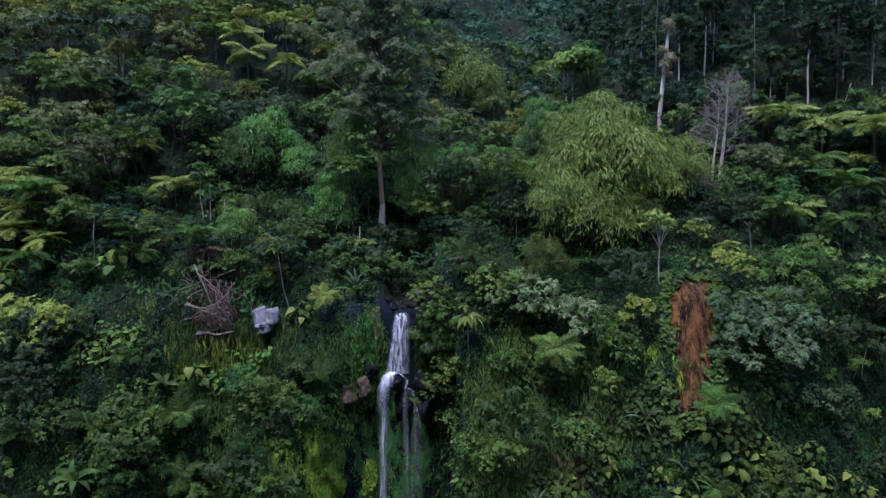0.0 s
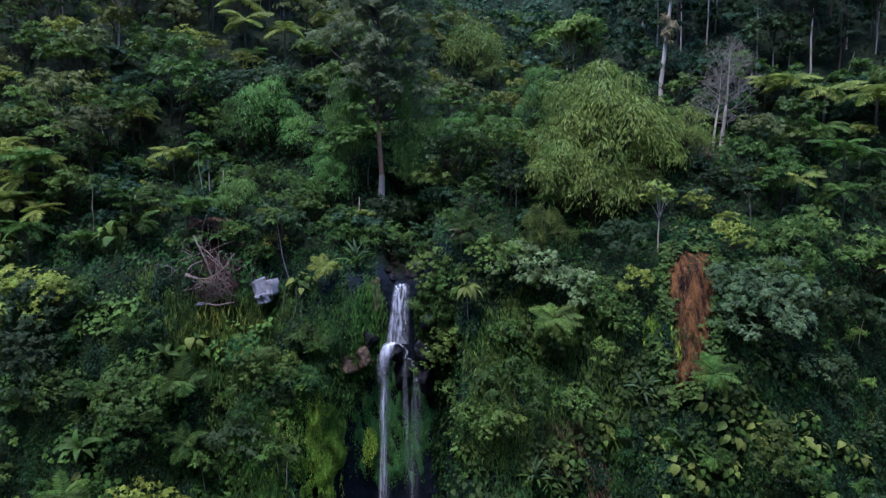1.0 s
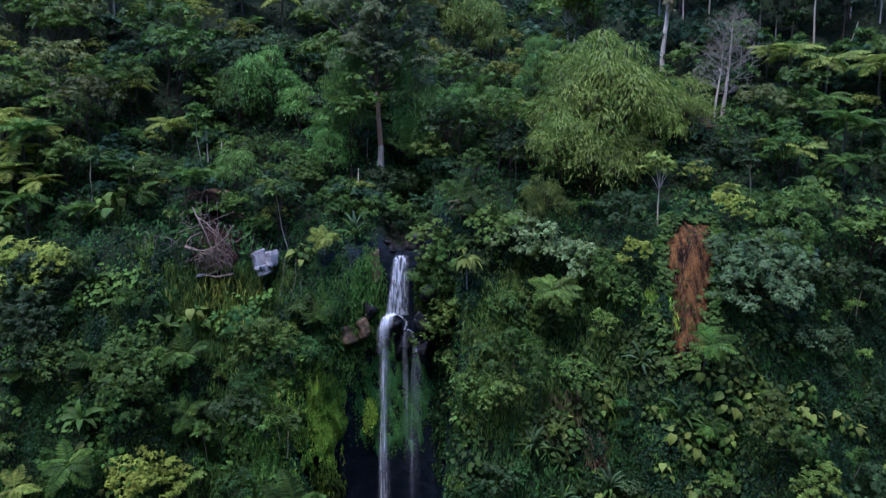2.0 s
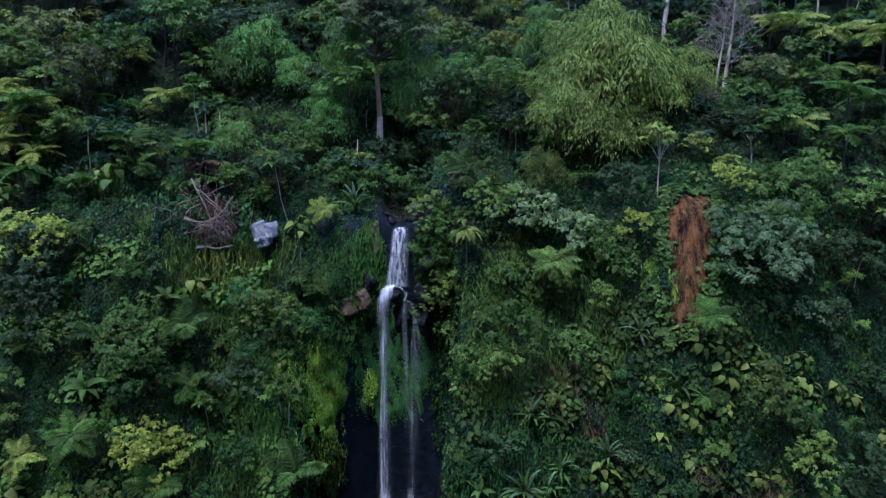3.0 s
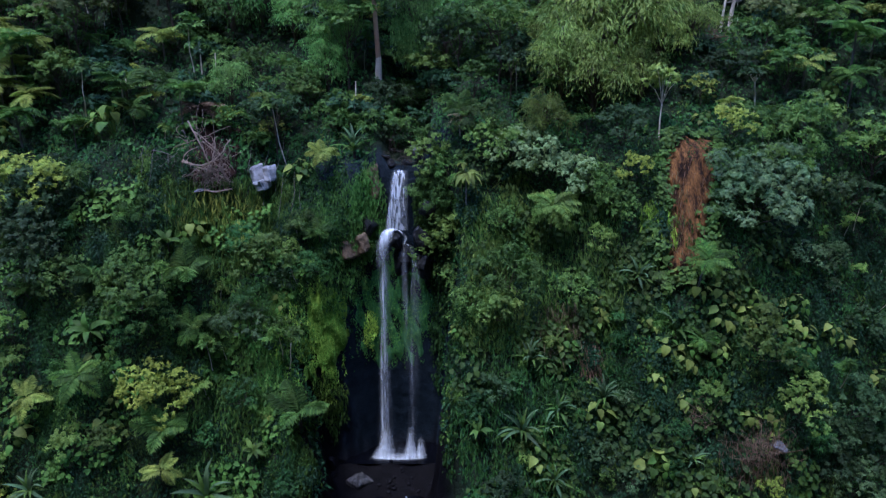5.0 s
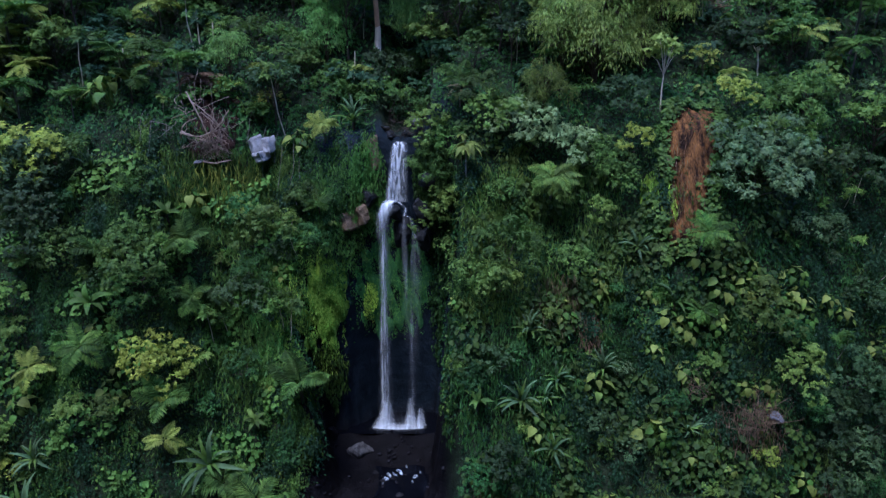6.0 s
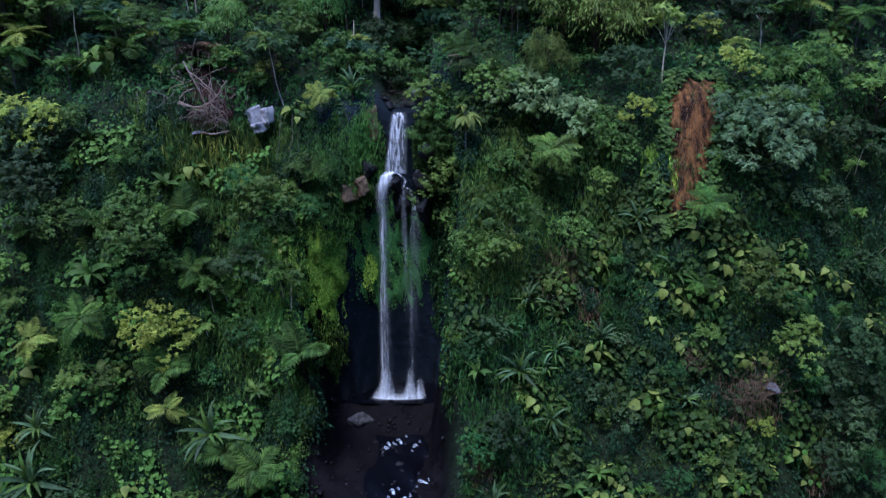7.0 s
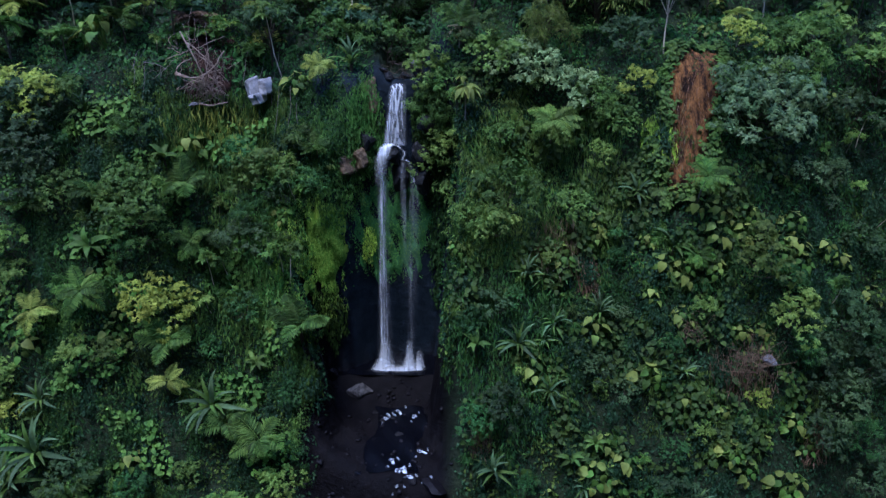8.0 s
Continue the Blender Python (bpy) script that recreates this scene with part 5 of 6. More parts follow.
curtain("dry_grass", "rusty dead grass among the creepers", "grass", 8.9, 10.6, 9.6, 12.2, 600, 0.5, 0.07, LEAF["dead"], 424, 0.8, 0.5)
curtain("dry_grass", "rusty dead fronds low on the slope", "grass", 23.2, 25.8, -0.6, 2.4, 500, 0.45, 0.1, LEAF["dead"], 425, 0.8, 0.6)
curtain("dry_grass", "withered brown growth beside the stream", "grass", 1.9, 3.4, 0.8, 3.6, 400, 0.45, 0.09, LEAF["dead"], 426, 0.8, 0.6)
curtain("fresh_grass", "bright green grass beside the bare earth", "grass", 13.2, 15.6, 17.0, 20.5, 2200, 0.5, 0.1, LEAF["moss"], 408, 0.6, 0.3)

# ---------------------------------------------------------------- single trees
def grown(name, label, category, x, y):
    ob = root(name, label, category, "")
    ob.location = (x, y, float(height(x, y)))
    return ob


def great_tree():
    rng = np.random.default_rng(501)
    ob = grown("tall_tree", "very tall tree with red-brown trunk and wide dull-green crown", "tree", -4.92, 58.2)
    path = np.array([(0, 0, -1), (0.05, 0, 1.6), (-0.1, 0, 4), (-0.25, 0, 7), (-0.1, 0.1, 11), (0.2, 0.2, 16), (0.1, 0, 21)])
    v, f = tube_arrays(path, [0.27, 0.21, 0.18, 0.165, 0.15, 0.12, 0.06], 10)
    trunk = mesh_object("trunk", v, f, BARK_WARM, ob, smooth_shade=True)
    v, f = tube_arrays([(0, 0, -0.4), (0.03, 0, 0.6), (0.055, 0, 1.5), (0.05, 0, 1.75)], [0.29, 0.25, 0.225, 0.20], 12)
    mesh_object("pale_base", v, f, PALE_FOOT, trunk, "bare whitish foot of the trunk", True)
    n = 64
    f0 = np.linspace(0, 1, n)
    a = np.arange(n) * 2.4
    wide = (5.9 * np.sin(np.pi * np.clip(f0 * 0.8 + 0.16, 0, 1)) ** 0.8) * rng.uniform(0.25, 1.0, n)
    clumps = np.stack([wide * np.cos(a), wide * np.sin(a) * 0.6 + 1.4, 7.4 + 16 * f0 + rng.normal(size=n) * 0.8, rng.uniform(0.7, 1.5, n)], -1)
    inner = np.stack([rng.normal(size=22) * 1.6, rng.uniform(-1.0, 1.6, 22), np.linspace(7.4, 21, 22), rng.uniform(0.9, 1.5, 22)], -1)
    front = np.stack([rng.normal(size=18) * 1.3, rng.uniform(-2.0, -0.5, 18), np.linspace(8.2, 19, 18), rng.uniform(0.8, 1.3, 18)], -1)
    clumps = np.concatenate([clumps, inner, front])
    for c in clumps:
        zs = max(c[2] - 1.2 - 0.35 * np.hypot(c[0], c[1]), 6.0)
        s = np.array([np.interp(zs, path[:, 2], path[:, 0]), np.interp(zs, path[:, 2], path[:, 1]), zs])
        m = s + (c[:3] - s) * [0.55, 0.55, 0.35]
        v, f = tube_arrays([s, m, c[:3]], [0.11, 0.08, 0.03], 5)
        mesh_object("limb", v, f, BARK_GREY, trunk, smooth_shade=True)
    v, f = clump_leaves(rng, clumps, 33000, 0.30, 0.33, 0.9, 0.8)
    mesh_object("crown", v, f, LEAF["gum"], ob)
    m = 26
    a = np.linspace(-0.5, 3.6, m) + rng.normal(size=m) * 0.2
    d = rng.uniform(0.9, 4.2, m)
    skirt = np.stack([d * np.cos(a), -d * np.abs(np.sin(a)) * 0.3 + 0.4, rng.uniform(5.2, 9.5, m), rng.uniform(0.5, 1.05, m)], -1)
    skirt[:, 2] -= np.where(skirt[:, 0] > 1.6, 2.6, 0.0)
    skirt[:, 0] = np.where(np.abs(skirt[:, 0]) < 1.3, np.sign(skirt[:, 0]) * 1.9, skirt[:, 0])
    k = rng.integers(m, size=9000)
    fall_by = rng.random(9000) ** 1.3
    at = skirt[k, :3] + rng.normal(size=(9000, 3)) * skirt[k, 3:] * [0.55, 0.45, 0.3] - np.stack([0 * fall_by, 0 * fall_by, fall_by * skirt[k, 3] * 2.2], -1)
    up = unit(rng.normal(size=(9000, 3)) * 0.4 + [0, -0.7, 0.7])
    way = unit(rng.normal(size=(9000, 3)) * 0.3 - [0, 0.1, 1.0])
    v, f = leaf_arrays(at, way, up, 0.27 * rng.uniform(0.6, 1.3, 9000), np.full(9000, 0.07))
    mesh_object("hanging_foliage", v, f, LEAF["feather"], ob, "feathery strands hanging from the lower limbs")


def branching(rng, start, way, length, radius, level, out, spread=0.6):
    """A bare branch that forks again and again, into out."""
    n = 4 if level else 2
    pts = [np.array(start, float)]
    d = np.array(way, float)
    for _ in range(n):
        d = unit(d + rng.normal(size=3) * 0.14 + [0, 0, 0.05])
        pts.append(pts[-1] + d * length / n)
    out.append(tube_arrays(pts, np.linspace(radius, radius * 0.55, n + 1), 6 if level > 3 else 3))
    if level == 0:
        return
    for i in range(4 if level > 1 else 5):
        k = rng.integers(n // 2, n + 1)
        side = unit(rng.normal(size=3) * [1, 1, 0.5])
        branching(rng, pts[k], unit(d * (1 - spread * 0.5) + side * spread + [0, 0, 0.15]), length * rng.uniform(0.5, 0.72), radius * 0.5, level - 1, out, spread)


def dead_tree():
    rng = np.random.default_rng(511)
    ob = grown("dead_tree", "leafless dead tree with bleached grey limbs and a haze of twigs", "tree", 23.9, 62.6)
    for x, h, r in ((0.0, 8.6, 0.18), (-0.7, 6.6, 0.11)):
        path = np.array([(x, 0, -1), (x + 0.03, 0, 1.2), (x + 0.2, 0, 2.8), (x + 0.4, 0.1, h * 0.62), (x + 0.45, 0, h)])
        v, f = tube_arrays(path, [r, r * 0.95, r * 0.8, r * 0.45, r * 0.12], 8)
        trunk = mesh_object("trunk", v, f, BARK_WHITE, ob, smooth_shade=True)
        out = []
        n = 14 if h > 8 else 8
        for i in range(n):
            a = i * 2.4 + 0.4
            g = i / (n - 1)
            z = 2.4 + (h - 2.6) * g
            reach = 3.5 * math.sin(math.pi * (0.22 + 0.66 * g)) * rng.uniform(0.8, 1.1)
            at = [np.interp(z, path[:, 2], path[:, 0]), 0, z]
            branching(rng, at, unit(np.array([math.cos(a), math.sin(a) * 0.7, 0.25 + 0.7 * g])), reach * 0.62, 0.06 * (1.2 - 0.6 * g), 4 if i % 2 else 3, out, 0.85)
        v, f = joined(out)
        mesh_object("twig_crown", v, f, WOOD_GREY, trunk, "bare forking branches and grey twigs")


def snag():
    rng = np.random.default_rng(521)
    ob = grown("broken_tree", "tall pale broken tree trunk with tufts of growth near its top", "tree", 21.0, 70.8)
    v, f = tube_arrays([(0, 0, -1), (0, 0, 1.6), (0.2, 0, 4), (0.42, 0, 6.5), (0.62, 0, 8.6), (0.8, 0, 10.3)], [0.23, 0.21, 0.19, 0.17, 0.14, 0.08], 9)
    trunk = mesh_object("trunk", v, f, BARK_WHITE, ob, smooth_shade=True)
    for tuft in ([(0.3, -0.3, 6.2, 0.5), (0.8, -0.2, 6.9, 0.6), (0.2, 0.1, 7.5, 0.5), (0.45, -0.3, 5.4, 0.35)], [(0.85, 0, 9.5, 0.5), (0.6, -0.2, 10.2, 0.45)]):
        v, f = clump_leaves(rng, tuft, 110 * len(tuft), 0.42, 0.25, 0.9, 1.1)
        mesh_object("epiphyte", v, f, LEAF["straw"], trunk, "tuft of dry hanging epiphytes")
    v, f = tube_arrays([(0.1, -0.14, 1.0), (0.1, -0.16, 1.5)], [0.12, 0.10], 6)
    mesh_object("hollow", v, f, BARK_DARK, trunk, "dark scar low on the trunk")


def slim_tree(label, x, y, h, lean, r, crown_r, leaves, size, material, seed, bark=None, flat=0.5, limb_bark=None):
    rng = np.random.default_rng(seed)
    ob = grown("slim_tree", label, "tree", x, y)
    path = stem_path(rng, (lean, 0, h), 8, 0.02, -0.6)
    v, f = tube_arrays(path, np.linspace(r, r * 0.6, 8), 7)
    trunk = mesh_object("trunk", v, f, bark or BARK_WHITE, ob, smooth_shade=True)
    if leaves:
        clumps = dome_clumps(rng, 9, crown_r, h - crown_r * flat * 0.4, h + crown_r * flat, crown_r * 0.36) + [lean, 0, 0, 0]
        for c in clumps:
            v, f = tube_arrays([path[-2], (path[-1] + c[:3]) / 2, c[:3]], [r * 0.5, r * 0.35, r * 0.12], 4)
            mesh_object("limb", v, f, limb_bark or bark or BARK_WHITE, trunk)
        v, f = clump_leaves(rng, clumps, leaves, size, 0.5, 0.3)
        mesh_object("crown", v, f, material, ob)
    return ob


great_tree()
dead_tree()
snag()
slim_tree("slim pale-trunked tree with a silvery grey-green crown", -33.3, 76.2, 5.6, 0.1, 0.12, 2.4, 1300, 0.36, LEAF["grey"], 531)
slim_tree("small slim tree with a pale stem and dark crown", -40.9, 79.9, 3.0, 0.2, 0.10, 1.8, 900, 0.40, LEAF["deep"], 532)
slim_tree("pale green tree on two slim light trunks", 13.3, 78.8, 4.6, 0.0, 0.13, 2.6, 2600, 0.36, LEAF["pale"], 533, flat=1.1)
slim_tree("companion trunk of the pale green tree", 13.9, 78.9, 4.4, -0.1, 0.10, 1.8, 900, 0.36, LEAF["warm"], 534, flat=1.1)
slim_tree("slim white-stemmed sapling with large pale leaves above the bare earth", 15.2, 50.6, 3.0, 0.0, 0.06, 1.2, 520, 0.32, LEAF["pale"], 535, flat=1.6)
slim_tree("bare white stem with a small dark crown", 22.7, 53.1, 2.4, -0.25, 0.07, 0.9, 260, 0.34, LEAF["deep"], 536)
# the bent pole resembles a street lamp; a leafless stem is built for it
slim_tree("bent pole like a street lamp on the ridge, built as a bare stem", 40.7, 74.6, 2.4, 0.85, 0.07, 0.8, 0, 0.3, None, 537)
for i, (x, y, h, r) in enumerate([(28.9, 81.1, 6.5, 0.11), (30.3, 82.5, 5.5, 0.09), (24.7, 76.8, 5.0, 0.09), (34.2, 76.5, 4.2, 0.09), (35.6, 76.0, 4.0, 0.08), (37.3, 74.7, 6.5, 0.13), (42.0, 77.0, 6.0, 0.11), (44.2, 75.5, 5.0, 0.09)]):
    slim_tree("slender ridge tree with a bare pale trunk", x, y, h, 0.15 * math.sin(i * 2.0), r * 0.8, 1.4, 900, 0.32, LEAF["deep"], 570 + i, BARK_WHITE, 1.3, BARK_DARK)
for x, y, h in [(26, 80, 6), (45, 78, 7), (33, 80, 7), (40, 80, 7), (48, 79, 8)]:
    KINDS["slender"].plant(x, y, h / 12.0, None, 0, 0.1)
slim_tree("thin bare stem among the bamboo", -6.6, 54.8, 2.6, 0.3, 0.05, 0.7, 0, 0.3, None, 561)
slim_tree("thin bare stem with withered fronds", 1.3, 50.6, 2.4, 0.0, 0.06, 0.7, 0, 0.3, None, 562, WOOD_GREY)
for i, (x, y) in enumerate([(-23.4, 54.2), (-23.0, 54.2), (-18.8, 58.6), (-17.6, 58.4)]):
    slim_tree("thin pale palm stem", x, y, 2.2, 0.0, 0.07, 0.7, 0, 0.3, None, 565 + i)

# ---------------------------------------------------------------- water
def ribbon(name, path, widths, material, parent, seed, depth=0.15, across=7, fade=0.01, top=0.4):
    """A falling sheet of water: a rippled strip down a path."""
    rng = np.random.default_rng(seed)
    p = np.asarray(path, float)
    t = np.linspace(0, 1, len(p))
    tt = np.linspace(0, 1, 60)
    line = np.stack([np.interp(tt, t, p[:, k]) for k in range(3)], -1)
    soft_line = np.concatenate([np.repeat(line[:1], 6, 0), line, np.repeat(line[-1:], 6, 0)])
    line = np.stack([np.convolve(soft_line[:, k], np.ones(13) / 13, "valid") for k in range(3)], -1)
    w = np.interp(tt, np.linspace(0, 1, len(widths)), widths)
    u = np.linspace(-0.5, 0.5, across)
    wob = np.cumsum(rng.normal(size=60)) * 0.012
    v = np.empty((60, across, 3))
    v[..., 0] = line[:, None, 0] + u[None] * w[:, None] + wob[:, None]
    v[..., 1] = line[:, None, 1] - depth * np.cos(u * np.pi)[None] + rng.normal(size=(60, across)) * 0.003
    v[..., 2] = line[:, None, 2]
    ob = mesh_object(name, v.reshape(-1, 3), grid_faces(60, across), material, parent, smooth_shade=True)
    veil = np.cos(u * np.pi)[None] ** 1.1 * np.minimum(1, np.interp(tt, [0, 0.06, 1 - fade, 1], [top, 1 if top else 0.1, 1, 1 if fade < 0.02 else 0]))[:, None]
    ob.data.attributes.new("veil", "FLOAT", "POINT").data.foreach_set("value", np.clip(veil, 0, 1).astype(np.float32).ravel())
    return ob


fall = root("waterfall", "white waterfall dropping in two tiers down a dark cliff", "waterfall", "")
ribbon("upper_fall", [(-2.85, 50.2, 22.05), (-2.88, 49.45, 21.85), (-2.95, 48.9, 20), (-3.05, 48.7, 17.9)], [0.8, 1.2, 1.4, 1.75], WATER_VEIL, fall, 1)
ribbon("upper_fall", [(-3.1, 50.1, 21.95), (-3.15, 49.4, 21.75), (-3.3, 48.8, 20), (-3.45, 48.6, 17.9)], [0.25, 0.35, 0.4, 0.6], WATER_FALL, fall, 8)
ribbon("shoulder", [(-3.4, 48.7, 18.3), (-3.8, 48.3, 18.0), (-4.1, 48.1, 17.2), (-4.2, 48.0, 15.2)], [0.6, 0.8, 0.8, 0.5], WATER_FALL, fall, 9, fade=0.6)
ribbon("shoulder", [(-3.3, 48.6, 18.25), (-3.75, 48.15, 18.05), (-4.0, 47.95, 17.4), (-4.1, 47.9, 16.0)], [0.5, 0.9, 1.0, 0.5], WATER_MIST, fall, 13, fade=0.5)
ribbon("main_stream", [(-3.7, 48.4, 18.1), (-3.95, 48.1, 17.4), (-4.0, 48.0, 14), (-4.0, 47.9, 8), (-4.1, 47.8, 1.45)], [0.5, 0.36, 0.28, 0.42, 0.6, 0.5, 0.46, 0.55, 0.8], WATER_FALL, fall, 2)
ribbon("main_stream", [(-3.95, 47.9, 17.0), (-4.0, 47.8, 12), (-4.05, 47.7, 6), (-4.1, 47.6, 1.45)], [0.2, 0.24, 0.3, 0.34, 0.26, 0.4], WATER_FALL, fall, 7)
ribbon("spray_veil", [(-3.95, 48.2, 17.6), (-4.0, 48.05, 12), (-4.05, 47.95, 6), (-4.1, 47.85, 1.45)], [0.7, 1.0, 0.9, 1.1, 1.5], WATER_THIN, fall, 12)
ribbon("ledge_stream", [(-3.3, 48.6, 18.15), (-2.7, 48.3, 18.1), (-2.3, 48.2, 17.7), (-2.45, 48.1, 17.1)], [0.18, 0.2, 0.25, 0.2], WATER_FALL, fall, 10, 0.05, 4)
ribbon("ledge_stream", [(-2.45, 48.2, 17.2), (-2.1, 48.1, 17.1), (-1.9, 48.0, 16.6), (-1.75, 47.9, 15.6)], [0.2, 0.22, 0.3, 0.4], WATER_FALL, fall, 11, 0.05, 4)
ribbon("side_stream", [(-2.5, 48.2, 17.2), (-2.5, 48.1, 15), (-2.4, 48.0, 11), (-2.4, 47.9, 7.0)], [0.25, 0.5, 0.7, 0.8], WATER_THIN, fall, 3, fade=0.5)
ribbon("side_stream", [(-1.75, 48.1, 16.2), (-1.7, 48.0, 14), (-1.85, 47.9, 8), (-2.1, 47.8, 1.45)], [0.45, 0.95, 0.9, 0.8], WATER_THIN, fall, 4, fade=0.72)
ribbon("side_stream", [(-2.0, 48.0, 15.0), (-2.05, 47.9, 11), (-2.1, 47.85, 6), (-2.15, 47.8, 1.45)], [0.15, 0.3, 0.42, 0.6], WATER_THIN, fall, 14)


def spray(x, wide, tall, y, material, seed):
    """A soft fan of spray thrown up where a stream strikes the pool."""
    rng = np.random.default_rng(seed)
    u, w = np.meshgrid(np.linspace(-1, 1, 15), np.linspace(0, 1, 18), indexing="ij")
    open_out = 1 - 0.4 * w ** 0.8
    v = np.stack([x + wide / 2 * u * open_out + 0.03 * rng.normal(size=u.shape), y - 0.45 * np.sqrt(1 - 0.9 * u * u) * open_out, 1.42 + tall * w * (1 - 0.25 * u * u)], -1)
    ob = mesh_object("splash", v.reshape(-1, 3), grid_faces(15, 18), material, fall, smooth_shade=True)
    veil = np.clip(1 - np.abs(u) ** 2.2, 0, 1) * np.clip(1 - w, 0, 1) ** 0.8
    ob.data.attributes.new("veil", "FLOAT", "POINT").data.foreach_set("value", veil.astype(np.float32).ravel())


for i, (x, wide, tall, y, soft_spray) in enumerate([(-4.0, 1.5, 2.3, 47.5, 0), (-4.05, 1.1, 2.8, 47.3, 0), (-4.2, 1.9, 1.1, 47.1, 0), (-2.2, 1.0, 2.4, 47.5, 0), (-2.25, 1.3, 1.3, 47.2, 0), (-1.45, 0.9, 1.6, 47.4, 0), (-1.5, 0.8, 1.0, 47.1, 0), (-3.1, 1.2, 1.3, 47.5, 1), (-3.1, 4.6, 0.5, 47.0, 0), (-3.2, 4.9, 0.35, 46.8, 1)]):
    spray(x, wide, tall, y, (WATER_MIST, WATER_THIN)[soft_spray], 40 + i)
px, py = np.meshgrid(np.linspace(-9.5, 1.4, 24), np.linspace(46.0, 49.6, 24), indexing="ij")
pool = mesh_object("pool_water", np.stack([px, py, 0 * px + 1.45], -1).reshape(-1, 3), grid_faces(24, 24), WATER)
tagged(pool, "dark still plunge pool below the falls", "water", kind="structure")


def stone(name, label, at, size, material, seed, group="", sides=3, cuts=13, peak=0.0):
    """A worn stone, knocked out of round; fewer cuts leave it blocky, peak draws its top in."""
    bm = bmesh.new()
    bmesh.ops.create_icosphere(bm, subdivisions=sides, radius=1.0)
    cut = np.random.default_rng(seed)
    planes = unit(cut.normal(size=(cuts, 3)))
    depth = cut.uniform(0.55, 0.95, cuts)
    off = Vector((seed * 3.7, seed * 1.3, seed * 0.7))
    for v in bm.verts:
        d = np.array(v.co)
        r = min(1.15, float(np.min(depth / np.maximum(planes @ d, 0.05))))
        r *= 1 + 0.08 * noise.noise(v.co * 2.2 + off) + 0.05 * noise.noise(v.co * 6 + off)
        k = 1 - peak * max(0.0, d[2] * r)
        v.co = Vector((d[0] * r * size[0] * k, d[1] * r * size[1] * k, d[2] * r * size[2]))
    me = bpy.data.meshes.new(name)
    bm.to_mesh(me)
    bm.free()
    me.materials.append(material)
    ob = new(name, me)
    ob.location = at
    ob.rotation_euler[2] = seed * 1.7
    return tagged(ob, label, "rock", group)


stone("boulder", "large grey boulder beside the plunge pool", (-5.75, 44.95, 0.75), (1.35, 0.75, 0.95), ROCK_BOULDER, 37, "", 4, 60, 0.9)
stone("boulder", "dark rounded boulder at the pool's edge", (-7.9, 46.2, 1.3), (0.6, 0.5, 0.55), MUD, 5)
stone("rock", "small pale grey rock above the lip of the falls", (-1.75, 51.0, 23.3), (0.45, 0.4, 0.4), ROCK_GREY, 9)
for i, (x, y, z, a, b, c) in enumerate([(-5.2, 49.2, 18.3, 0.9, 0.8, 0.9), (-3.2, 48.9, 17.2, 0.7, 0.6, 0.55), (-1.5, 49.1, 17.4, 0.7, 0.7, 0.9), (-0.9, 49.5, 19.4, 0.5, 0.7, 0.9), (-4.4, 50.2, 19.4, 0.5, 0.7, 1.2), (-2.8, 48.9, 15.9, 0.8, 0.6, 1.3), (-1.2, 48.9, 15.4, 0.7, 0.6, 1.1)]):
    stone("rock", "wet black rock of the cliff by the falls", (x, y, z), (a, b, c), ROCK_WET, 11 + i, "wet rocks")

rng = np.random.default_rng(601)
pebbles = [stone("stone", "dark wet stone in the stream bed", (0, 0, -50), (0.3, 0.24, 0.16), MUD, 31 + i, "stream stones", 2) for i in range(5)]
for i in range(34):
    x, y = rng.uniform(-8.6, 0.4), 33.5 + 13 * rng.random()
    x += 2.8 if abs(x + 6) < 1.4 and abs(y - 45) < 1.5 else 0.0
    k = rng.uniform(0.4, 1.0) if i % 6 else rng.uniform(1.2, 2.0)
    m = pose(x, y, float(height(x, y)) + 0.02, rng.normal() * 8, rng.normal() * 8, rng.uniform(0, 360)) @ Matrix.Diagonal((k, k, k, 1))
    if i < 5:
        pebbles[i].matrix_basis = m
    else:
        copy_thing(pebbles[i % 5], m)
gravel, small = [], [stone("stone", "", (0, 0, 0), (0.16, 0.13, 0.09), MUD, 131 + i, "", 1) for i in range(6)]
shapes = [(np.array([v.co for v in o.data.vertices]), np.array([p.vertices for p in o.data.polygons])) for o in small]
for o in small:
    bpy.data.objects.remove(o)
for i in range(170):
    x, y, k = rng.uniform(-10.0, 0.8), 32.0 + 14.6 * rng.random(), rng.uniform(0.4, 1.6) ** 1.3
    x += 2.8 if abs(x + 6) < 1.4 and abs(y - 45) < 1.5 else 0.0
    a = rng.uniform(0, 6.28)
    v = shapes[i % 6][0] * k @ np.array([[math.cos(a), math.sin(a), 0], [-math.sin(a), math.cos(a), 0], [0, 0, 1]])
    gravel.append((v + [x, y, float(height(x, y)) + 0.02], shapes[i % 6][1]))
v, f = joined(gravel)
tagged(mesh_object("gravel", v, f, GRAVEL), "gravel along the stream bed, darkened for the ravine's shade", "gravel", kind="stuff")
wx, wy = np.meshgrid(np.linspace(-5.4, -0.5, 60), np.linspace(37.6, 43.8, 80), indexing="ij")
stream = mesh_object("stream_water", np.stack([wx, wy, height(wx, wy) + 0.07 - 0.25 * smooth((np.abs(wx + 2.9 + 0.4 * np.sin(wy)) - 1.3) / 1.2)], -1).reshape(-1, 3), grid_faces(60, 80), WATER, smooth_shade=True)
tagged(stream, "dark shallow stream running from the pool", "water", kind="structure")


